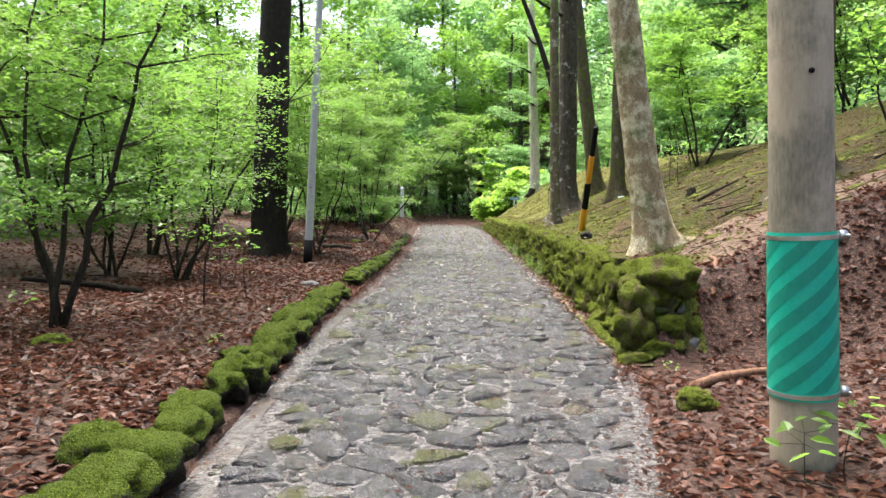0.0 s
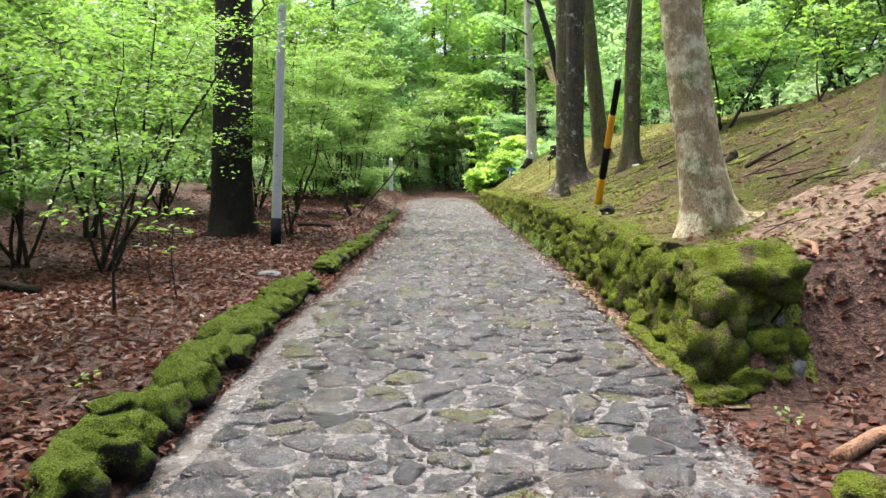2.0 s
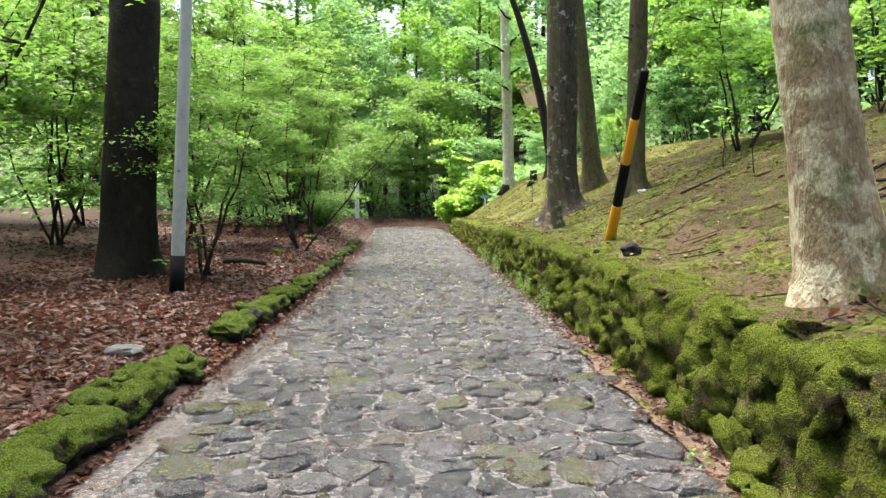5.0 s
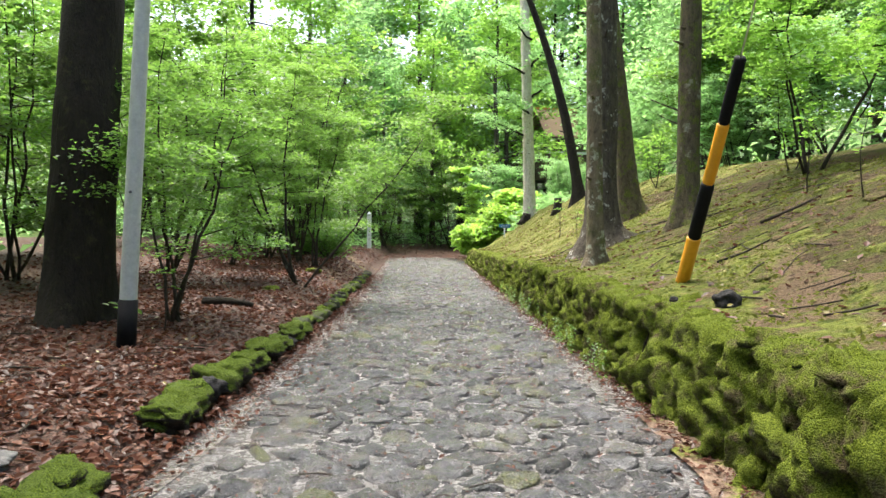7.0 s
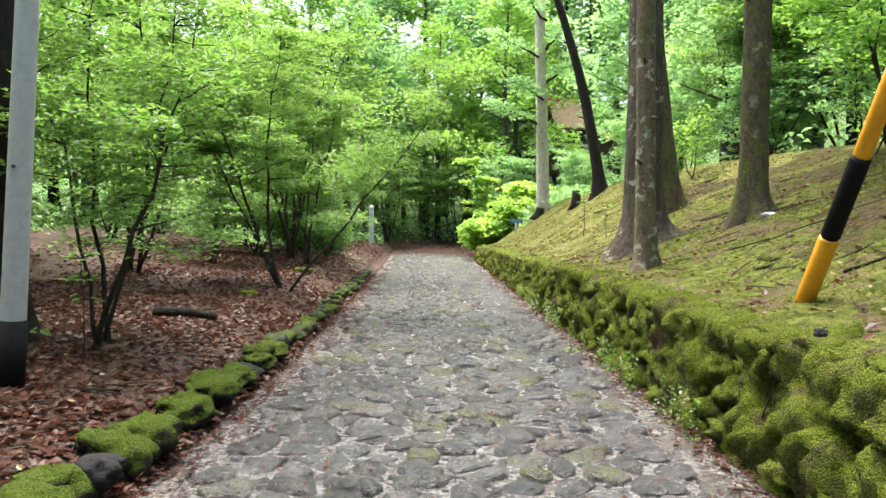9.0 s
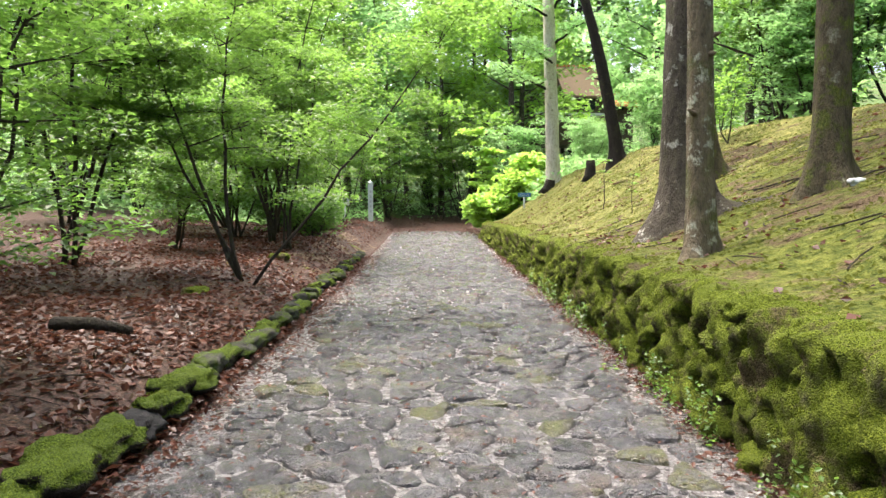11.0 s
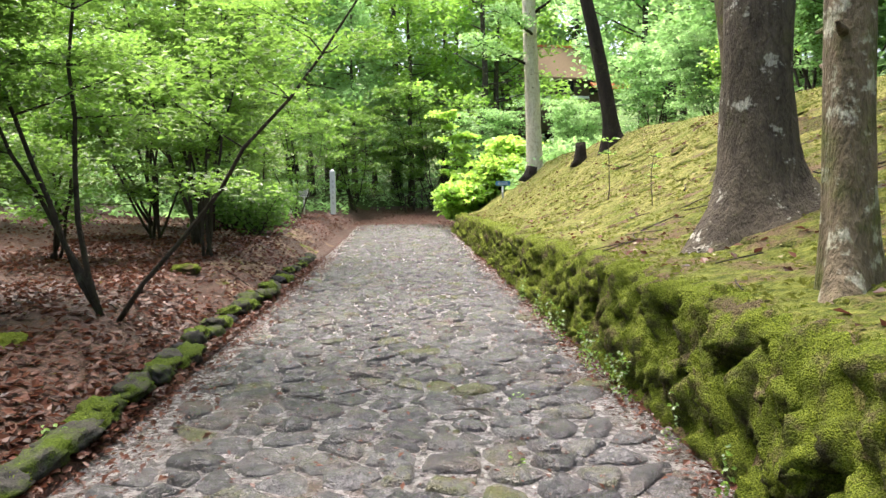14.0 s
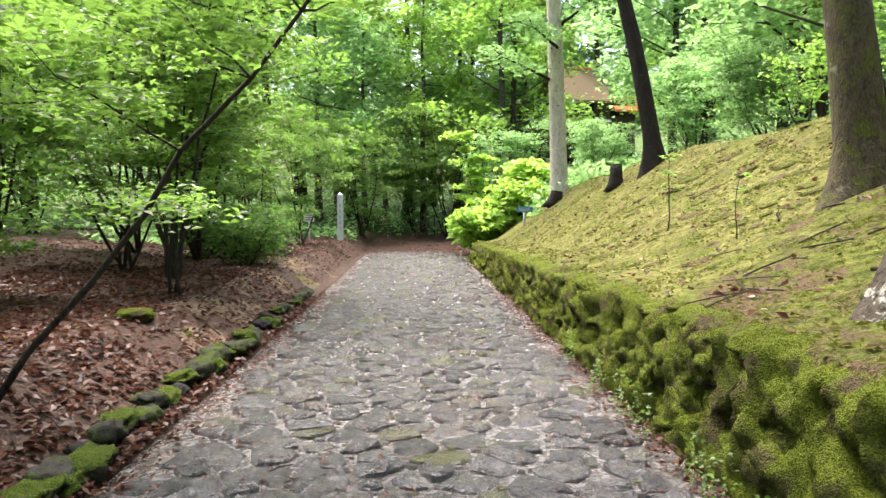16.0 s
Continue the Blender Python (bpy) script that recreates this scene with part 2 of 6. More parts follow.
M_BARK_PALE = bark("pale_lichened_bark", (0.11, 0.08, 0.045), (0.34, 0.27, 0.165), ((0.36, 0.32, 0.2), (0.56, 0.52, 0.38)), (0.46, 0.56), MOSS, moss_edge=(0.54, 0.68))
M_BARK_SPOT = bark("spotted_bark", (0.035, 0.028, 0.018), (0.16, 0.13, 0.085), ((0.22, 0.22, 0.16), (0.38, 0.38, 0.31)), (0.55, 0.61), ((0.04, 0.05, 0.012), (0.1, 0.11, 0.03)))
M_BARK_GREY = bark("grey_bark", (0.011, 0.009, 0.006), (0.095, 0.08, 0.06), ((0.2, 0.2, 0.17), (0.36, 0.36, 0.32)), (0.585, 0.63), ((0.035, 0.036, 0.012), (0.08, 0.08, 0.03)), moss_edge=(0.55, 0.68))
M_BARK_DARK = bark("dark_bark", (0.005, 0.004, 0.003), (0.024, 0.019, 0.014), ((0.025, 0.03, 0.01), (0.05, 0.052, 0.02)), (0.57, 0.7))
M_BARK_MOSS = bark("mossy_bark", (0.02, 0.016, 0.01), (0.11, 0.09, 0.055), ((0.045, 0.06, 0.01), (0.11, 0.125, 0.025)), (0.5, 0.6), ((0.16, 0.16, 0.11), (0.28, 0.28, 0.22)), moss_edge=(0.6, 0.66))
M_BARK_RED = bark("peeling_reddish_bark", (0.12, 0.06, 0.035), (0.38, 0.22, 0.14), ((0.09, 0.06, 0.045), (0.2, 0.15, 0.11)), (0.55, 0.65))
M_BARK_WHITE = bark("whitish_bark", (0.28, 0.24, 0.18), (0.66, 0.61, 0.5), ((0.1, 0.08, 0.06), (0.2, 0.17, 0.13)), (0.6, 0.66))
M_TWIG = bark("thin_dark_stem", (0.012, 0.009, 0.007), (0.05, 0.04, 0.03), ((0.06, 0.06, 0.045), (0.13, 0.13, 0.1)), (0.62, 0.72))

M_LEAF_LIME = leaf_material("lime_leaf", (0.078, 0.165, 0.016), (0.14, 0.28, 0.042), (0.34, 0.62, 0.1), gloss=0.07)
M_LEAF_FRESH = leaf_material("fresh_leaf", (0.048, 0.105, 0.012), (0.094, 0.18, 0.034), (0.24, 0.44, 0.075), gloss=0.08)
M_LEAF_MID = leaf_material("mid_green_leaf", (0.046, 0.104, 0.012), (0.1, 0.2, 0.036), (0.25, 0.47, 0.08), gloss=0.09)
M_LEAF_DEEP = leaf_material("deep_green_leaf", (0.03, 0.075, 0.016), (0.08, 0.16, 0.035), (0.2, 0.41, 0.075), gloss=0.06)
M_LEAF_HYDRANGEA = leaf_material("broad_lime_leaf", (0.15, 0.29, 0.03), (0.26, 0.44, 0.07), (0.52, 0.8, 0.14), gloss=0.08)
# Bluish pale leaf that carries the distant woods' haze in its colour.
M_LEAF_HAZED = leaf_material("pale_hazed_leaf", (0.11, 0.21, 0.07), (0.2, 0.36, 0.14), (0.42, 0.72, 0.26), gloss=0.06)
M_LEAF_DEAD = leaf_material("fallen_leaf", (0.03, 0.011, 0.007), (0.33, 0.145, 0.09), (0.08, 0.032, 0.02), gloss=0.035, rough=0.4, mid=(0.2, 0.092, 0.063))
M_LEAF_YELLOW = leaf_material("yellowed_leaf", (0.25, 0.2, 0.05), (0.42, 0.36, 0.12), (0.25, 0.22, 0.06))
M_BANK_TUFT = leaf_material("bank_moss_tuft", (0.05, 0.068, 0.01), (0.165, 0.18, 0.034), (0.13, 0.15, 0.03), gloss=0.01, rough=0.8)
M_MOSS_TUFT = leaf_material("moss_tuft", (0.05, 0.078, 0.008), (0.165, 0.22, 0.022), (0.11, 0.15, 0.013), gloss=0.01, rough=0.8)

M_CONCRETE = surface("pole_concrete", [(0.2, (0.22, 0.185, 0.14)), (0.8, (0.38, 0.325, 0.255))], scale=5, fine=60, rough=0.8, bump=0.25, relief=0.006,
                     stretch=(1, 1, 0.25), patch=((0.13, 0.12, 0.09), (0.22, 0.2, 0.16)), patch_scale=1.5, spec=0.3)
M_GREEN = plain("green_plastic_sheet", (0.0, 0.33, 0.235), (0.01, 0.43, 0.31), 0.4)
M_GREEN_DARK = plain("dark_green_stripe", (0.0, 0.19, 0.14), (0.005, 0.25, 0.18), 0.55)
M_STEEL = plain("steel_band", (0.45, 0.45, 0.44), (0.65, 0.65, 0.63), 0.35, 0.9)
M_PAINT_GREY = plain("grey_pole_paint", (0.3, 0.31, 0.31), (0.42, 0.43, 0.43), 0.45)
M_BLACK = plain("black_plastic", (0.005, 0.005, 0.006), (0.01, 0.01, 0.011), 0.7, spec=0.08)
M_YELLOW = plain("orange_yellow_plastic", (0.55, 0.24, 0.01), (0.68, 0.32, 0.02), 0.45)
M_WHITE = plain("white_paint", (0.42, 0.44, 0.45), (0.6, 0.61, 0.62), 0.5)
M_INK = plain("dark_ink", (0.03, 0.03, 0.035), (0.06, 0.06, 0.06), 0.6)
M_BLUE = plain("blue_sign_paint", (0.03, 0.14, 0.3), (0.06, 0.22, 0.4), 0.5)
M_ROOF = plain("brown_shingle", (0.13, 0.09, 0.05), (0.22, 0.15, 0.085), 0.8)
M_ROOF_RED = plain("orange_red_roof", (0.5, 0.11, 0.04), (0.62, 0.17, 0.07), 0.6)
M_TIMBER = plain("dark_timber", (0.04, 0.025, 0.018), (0.1, 0.065, 0.045), 0.7)
M_GLASS = plain("dark_window_glass", (0.02, 0.025, 0.03), (0.03, 0.035, 0.04), 0.05)

# ---- mesh helpers ----


class Buf:
    """Vertices and faces gathered for one mesh."""

    def __init__(self):
        self.v, self.f = [], []

    def add(self, v, f):
        o = len(self.v)
        self.v.extend(v)
        self.f.extend([tuple(i + o for i in q) for q in f])

    def tube(self, pts, radii, seg=8, caps=True, lobes=0.0, lobe_n=5, phase=0.0, rough=0.0, rng=None):
        """A tapered tube along a polyline; lobes swell the first rings into root flares."""
        pts = [Vector(p) for p in pts]
        v, f = [], []
        side = Vector((1, 0, 0))
        for i, p in enumerate(pts):
            d = (pts[min(i + 1, len(pts) - 1)] - pts[max(i - 1, 0)]).normalized()
            side = (side - d * side.dot(d)).normalized()
            other = d.cross(side)
            for k in range(seg):
                a = 2 * math.pi * k / seg
                r = radii[i]
                if lobes:
                    fall = max(0.0, 1 - i / (len(pts) * 0.35)) ** 2
                    r *= 1 + lobes * fall * (0.4 + max(0, math.cos(lobe_n * a + phase)) + 0.3 * math.cos(2 * a + phase))
                if rough:
                    r *= 1 + rough * noise.noise(Vector((math.cos(a) * 1.5, math.sin(a) * 1.5, p.z * 1.5 + phase)))
                v.append(p + side * (math.cos(a) * r) + other * (math.sin(a) * r))
        for i in range(len(pts) - 1):
            for k in range(seg):
                k2 = (k + 1) % seg
                f.append((i * seg + k, i * seg + k2, (i + 1) * seg + k2, (i + 1) * seg + k))
        if caps:
            f.append(tuple(range(seg))[::-1])
            f.append(tuple((len(pts) - 1) * seg + k for k in range(seg)))
        self.add([tuple(q) for q in v], f)

    def box(self, c, s, rz=0.0, bevel=0.0):
        bm = bmesh.new()
        bmesh.ops.create_cube(bm, size=1)
        bmesh.ops.scale(bm, vec=s, verts=bm.verts)
        if bevel:
            bmesh.ops.bevel(bm, geom=bm.edges[:], offset=bevel, segments=2, affect="EDGES")
        bmesh.ops.rotate(bm, cent=(0, 0, 0), matrix=Matrix.Rotation(rz, 3, "Z"), verts=bm.verts)
        bm.verts.index_update()
        self.add([tuple(v.co + Vector(c)) for v in bm.verts], [[v.index for v in q.verts] for q in bm.faces])
        bm.free()

    def mesh(self, name, material, smooth=True):
        return make_mesh(name, self.v, self.f, material, smooth)


def make_mesh(name, v, f, material, smooth=True):
    me = bpy.data.meshes.new(name)
    me.from_pydata(v, [], f)
    if smooth:
        me.polygons.foreach_set("use_smooth", [True] * len(me.polygons))
    me.materials.append(material)
    me.update()
    return me


def part(name, me, parent, label="", at=None):
    ob = new(name, me)
    ob.parent = parent
    if at is not None:
        ob.matrix_basis = at
    return tagged(ob, label) if label else ob


def thing(name, at, label, category, group="", kind=""):
    ob = new(name)
    ob.empty_display_size = 0.2
    ob.matrix_basis = at
    return tagged(ob, label, category, group, kind)


def leaves(name, P, size, material, rs, tilt=0.45, slim=0.55, hexa=False, curl=0.15):
    """Many small folded leaves in one mesh. P: places (n, 3); size: length of each."""
    n = len(P)
    nor = np.stack([rs.normal(0, tilt, n), rs.normal(0, tilt, n), np.ones(n)], 1)
    nor /= np.linalg.norm(nor, axis=1)[:, None]
    a = rs.uniform(0, 2 * np.pi, n)
    u = np.stack([np.cos(a), np.sin(a), np.zeros(n)], 1)
    u -= nor * (u * nor).sum(1)[:, None]
    u /= np.linalg.norm(u, axis=1)[:, None]
    w = np.cross(nor, u)
    L, W = size[:, None] * 0.5, size[:, None] * slim * 0.5
    up = nor * size[:, None] * curl
    if hexa:
        c = [P - u * L, P - u * L * 0.35 + w * W + up, P + u * L * 0.35 + w * W * 0.8 + up, P + u * L, P + u * L * 0.35 - w * W * 0.8 + up, P - u * L * 0.35 - w * W + up]
        k = 6
        q = np.array([[0, 1, 2, 3], [0, 3, 4, 5]])
    else:
        c = [P - u * L, P + w * W + up, P + u * L, P - w * W + up]
        k = 4
        q = np.array([[0, 1, 2], [0, 2, 3]])
    V = np.stack(c, 1).reshape(-1, 3)
    F = (q[None] + (np.arange(n) * k)[:, None, None]).reshape(-1, q.shape[1])
    return make_mesh(name, V.tolist(), F.tolist(), material, False)


# ---- the lie of the land ----


def lerp_table(y, table):
    ys, vs = zip(*table)
    return float(np.interp(y, ys, vs))


RIGHT_EDGE = [(-20, 0.75), (0, 0.78), (3.5, 1.0), (6.3, 1.6), (7, 1.75), (12, 1.9), (20, 2.0), (36, 2.15), (48, 2.3)]
LEFT_EDGE = [(-20, -1.3), (3.5, -1.28), (9, -1.38), (14, -1.25), (20, -1.15), (28, -1.2), (36, -1.3), (48, -1.5)]
WALL_START, WALL_END = 6.75, 42.0
WALL_HEIGHT = [(7, 0.66), (11, 0.75), (18, 0.82), (25, 0.78), (42, 0.6)]
BANK_RISE = [(8, 0.44), (15, 0.46), (20, 0.37), (27, 0.49), (33, 0.7), (41, 0.75)]
BANK_RUN = [(8, 5.5), (20, 5.0), (26, 4.6), (33, 2.9), (41, 2.3)]
LEFT_LIFT = [(10, 0.0), (16, 0.03), (22, 0.2), (30, 0.3)]


def smooth(a, b, x):
    t = min(1.0, max(0.0, (x - a) / (b - a)))
    return t * t * (3 - 2 * t)


def path_z(y):
    return -0.012 * min(max(y, -20), 60)


def right_x(y):
    return lerp_table(y, RIGHT_EDGE)


def left_x(y):
    return lerp_table(y, LEFT_EDGE)


def land(x, y, rough=1.0):
    """Height of the ground at a place."""
    z = path_z(y)
    xr, xl = right_x(y), left_x(y)
    n = rough * (0.10 * noise.noise(Vector((x * 0.5, y * 0.5, 0))) + 0.035 * noise.noise(Vector((x * 2.1, y * 2.1, 4))))
    far = max(0.0, y - 50)
    hill = 0.05 * min(far, 25) + 0.22 * max(0.0, min(far - 25, 120))
    if x > xr + 0.1:
        s = x - xr - 0.2
        wall = smooth(WALL_START - 0.25 - 0.7 * min(max(x - 2.5, 0), 1), WALL_START + 0.3, y - 0.7 * min(max(x - 1.8, 0), 0.9))
        width = 0.22 + 1.5 * smooth(WALL_END - 1, WALL_END + 4, y)
        rise, run = lerp_table(y, BANK_RISE), lerp_table(y, BANK_RUN)
        raised = lerp_table(y, WALL_HEIGHT) * smooth(-0.02, width, s) + 0.2 * min(max(s, 0), 0.9) + rise * min(max(s - 0.9, 0), run) + lerp_table(y, [(18, 0.25), (30, 0.08), (45, 0.1)]) * min(max(s - 0.9 - run, 0), 25)
        low = 0.04 * max(s, 0) + 0.38 * min(max(s - 1.6, 0), 7) + 0.25 * min(max(s - 8.6, 0), 25)
        z += wall * raised + (1 - wall) * low + n * smooth(0.1, 1.2, s)
    elif x < xl - 0.1:
        s = xl - 0.3 - x
        z += 0.17 * smooth(-0.1, 0.3, s) + (0.05 + lerp_table(y, LEFT_LIFT)) * smooth(0.1, 0.9, s) + 0.03 * min(max(s, 0), 3) + 0.10 * min(max(s - 3, 0), 25) + n * 0.7 * smooth(0.1, 1.0, s)
    else:
        z -= 0.07
        if y > 48:
            z += 0.07 * smooth(48, 49, y)
    return z + hill

# ---- ground, path, gutter ----


def sandy(x, y):
    """The sandy shoulder beside the path's far half; its sunlight is painted in as tan."""
    return 24 < y < 36 and left_x(y) - 1.2 < x < left_x(y) - 0.2


def ground_sheet():
    xs = sorted(set([-300, -200, -130, -90, -65, -50, -40, -33, -27, -22] + [round(-18 + 0.5 * i, 2) for i in range(28)] + [round(-4 + 0.2 * i, 2) for i in range(11)]
                    + [round(-1.85 + 0.09 * i, 3) for i in range(9)] + [round(-1.0 + 0.5 * i, 2) for i in range(4)] + [round(0.7 + 0.09 * i, 3) for i in range(26)]
                    + [round(3.1 + 0.2 * i, 2) for i in range(26)] + [round(8.5 + 0.6 * i, 2) for i in range(25)] + [26, 32, 40, 52, 70, 95, 130, 200, 300]))
    ys = sorted(set([-120, -80, -50, -35, -25, -18, -13, -9] + [round(-6 + 0.5 * i, 2) for i in range(16)] + [round(2 + 0.22 * i, 2) for i in range(180)]
                    + [round(41.8 + 0.6 * i, 2) for i in range(30)] + [62, 66, 71, 78, 88, 100, 120, 150, 200, 280, 400]))
    v = [(x, y, land(x, y)) for y in ys for x in xs]
    w = len(xs)
    f = [(j * w + i, j * w + i + 1, (j + 1) * w + i + 1, (j + 1) * w + i) for j in range(len(ys) - 1) for i in range(w - 1)]
    me = make_mesh("ground", v, f, M_LITTER)
    me.materials.append(M_MOSSBANK)
    me.materials.append(M_UNDER)
    me.materials.append(M_BANKSOIL_SHADED)
    me.materials.append(M_TANSOIL_AND_SUNLIT)
    me.materials.append(M_SUNLITMOSS)
    for p in me.polygons:
        c = p.center
        s = c.x - right_x(c.y)
        edge = 8.6 + 0.9 * noise.noise(Vector((c.x * 0.8, c.y * 0.8, 2)))
        mossy = s > 0.15 and c.y > edge - 1.2 * (s < 1.0) + max(0, 2.6 - abs(s - 2)) * 0.4 and c.y < 46 and s < 9 + noise.noise(Vector((c.x, c.y * 0.4, 7))) * 2
        if mossy or (0.15 < s < 0.8 and 7 < c.y < 46):
            # How far brown soil with painted tree shade replaces the moss.
            bare = smooth(20, 13, c.y) * smooth(0.8, 2.6, s) + 0.5 * smooth(1.4, 4.2, s) * smooth(31, 23, c.y)
            # Beyond about y 23.5 the bank takes the moss with painted sunlight.
            p.material_index = 3 if bare + 0.5 * noise.noise(Vector((c.x * 0.9, c.y * 0.9, 12))) > 0.42 else 5 if c.y + 3 * noise.noise(Vector((c.x, c.y * 0.7, 19))) > 23.5 else 1
        elif (s > 0.75 and 8.1 + 0.5 * noise.noise(Vector((c.x * 1.7, c.y * 1.7, 21))) < c.y < 11 and c.x < 5.4 + 1.2 * noise.noise(Vector((c.x, c.y * 1.3, 25)))) or (sandy(c.x, c.y) and noise.noise(Vector((c.x * 1.5, c.y * 0.8, 17))) > 0.0):
            p.material_index = 4
        elif c.y > 52 + 9 * smooth(3.4, 1.6, abs(c.x - 0.3)) * (abs(c.x - 0.3) < 3.4) + 2 * noise.noise(Vector((c.x * 0.5, 0, 3))) or s > 7.5 or c.x < -11:
            p.material_index = 2
    return tagged(new("ground", me), "forest floor of brown leaf litter with a mossy bank", "ground", kind="structure")


ground = ground_sheet()


def strip(name, y0, y1, step, fl, fr, dz, material, n=6, crown=0.0):
    ys = np.arange(y0, y1 + 1e-6, step)
    v, f = [], []
    for y in ys:
        a, b = fl(y), fr(y)
        for i in range(n + 1):
            t = i / n
            x = a + (b - a) * t
            v.append((x, y, path_z(y) + dz + crown * (1 - (2 * t - 1) ** 2) + 0.008 * noise.noise(Vector((x * 3, y * 3, 1)))))
    for j in range(len(ys) - 1):
        for i in range(n):
            f.append((j * (n + 1) + i, j * (n + 1) + i + 1, (j + 1) * (n + 1) + i + 1, (j + 1) * (n + 1) + i))
    return make_mesh(name, v, f, material)


path = tagged(new("path", strip("path", -12, 48.6, 0.3, lambda y: left_x(y) - 0.12, lambda y: right_x(y) + 0.25, -0.012, M_MORTAR, 12, 0.02)),
              "footpath of rough grey stones bedded in sandy mortar", "path", kind="structure")
gutter = tagged(new("gutter", strip("gutter", -6, 14.1, 0.3, lambda y: left_x(y) - 0.1 + 0.03 * math.sin(y * 1.3), lambda y: left_x(y) + 0.07 + 0.03 * math.sin(y * 2.1), -0.002, M_GUTTER, 4)),
                "pale wet concrete strip along the mossy kerb", "gutter", kind="structure")

verge = tagged(new("verge", strip("verge", 6.6, 13.2, 0.12, lambda y: right_x(y) - 0.06 - 0.12 * max(0.0, noise.noise(Vector((y * 1.1, 3, 0))) + 0.25) * lerp_table(y, [(7, 1.2), (11, 1.5), (13.2, 0.2)]),
                                   lambda y: right_x(y) + 0.26, 0.022, M_TANSOIL_AND_SUNLIT, 4)), "narrow strip of washed tan soil at the wall's foot", "soil", kind="structure")

# ---- trees ----


def stem_curve(rng, base, top, bow=0.3, n=8, wob=0.06):
    base, top = Vector(base), Vector(top)
    d = top - base
    side = Vector((rng.uniform(-1, 1), rng.uniform(-1, 1), 0)) * bow
    pts = []
    for i in range(n + 1):
        t = i / n
        p = base + d * t + side * math.sin(math.pi * t)
        if 0 < i:
            p += Vector((rng.uniform(-1, 1), rng.uniform(-1, 1), rng.uniform(-0.5, 0.5))) * wob
        pts.append(p)
    return pts


def spray_points(rs, centre, r, thick, n, droop=0.12):
    a = rs.uniform(0, 2 * np.pi, n)
    d = r * np.sqrt(rs.uniform(0, 1, n)) * (0.75 + 0.25 * np.sin(3 * a + centre[0] * 5))
    z = rs.normal(0, thick, n) - droop * d * d / max(r, 0.1)
    return np.stack([centre[0] + d * np.cos(a), centre[1] + d * np.sin(a), centre[2] + z], 1)


def maple_meshes(seed, height, spread, stems, n_leaves, leaf, leaf_mat, bark_mat, r0=0.035, hexa=True, low=0.3, tops=None, spray=0.55, tilt=0.4):
    """A many-stemmed understorey tree with flat layered sprays of leaves: meshes of its stems and of its crown."""
    rng, rs = random.Random(seed), np.random.RandomState(seed)
    b = Buf()
    tips = []
    for s in range(stems):
        if tops:
            top = tops[s % len(tops)]
        else:
            a = rng.uniform(0, 2 * math.pi)
            rad = spread * rng.uniform(0.35, 0.95)
            top = (math.cos(a) * rad, math.sin(a) * rad, height * rng.uniform(0.7, 1.0))
        base = (rng.uniform(-0.1, 0.1), rng.uniform(-0.1, 0.1), -0.1)
        pts = stem_curve(rng, base, top, 0.2 * height / 3, 9, 0.05)
        r = r0 * rng.uniform(0.75, 1.2)
        b.tube(pts, [r * (1 - 0.8 * i / 9) for i in range(10)], 6)
        for i in range(2, 10):
            t = i / 9
            if t < low:
                continue
            for _ in range(2 if t > 0.5 else 1):
                a = rng.uniform(0, 2 * math.pi)
                ln = spread * rng.uniform(0.3, 0.65) * (1.15 - 0.5 * t)
                end = pts[i] + Vector((math.cos(a) * ln, math.sin(a) * ln, ln * rng.uniform(0.05, 0.45)))
                q = stem_curve(rng, pts[i], end, 0.08, 4, 0.03)
                b.tube(q, [r * 0.35 * (1 - 0.75 * k / 4) for k in range(5)], 4, caps=False)
                tips.append(end)
                tips.append((pts[i] + end) / 2)
        tips.append(pts[-1])
    per = max(4, n_leaves // len(tips))
    P = np.concatenate([spray_points(rs, t, spray * rng.uniform(0.6, 1.25), 0.05, per) for t in tips])
    size = leaf * rs.uniform(0.6, 1.25, len(P))
    return b.mesh("trunk", bark_mat), leaves("crown", P, size, leaf_mat, rs, tilt, 0.62, hexa)


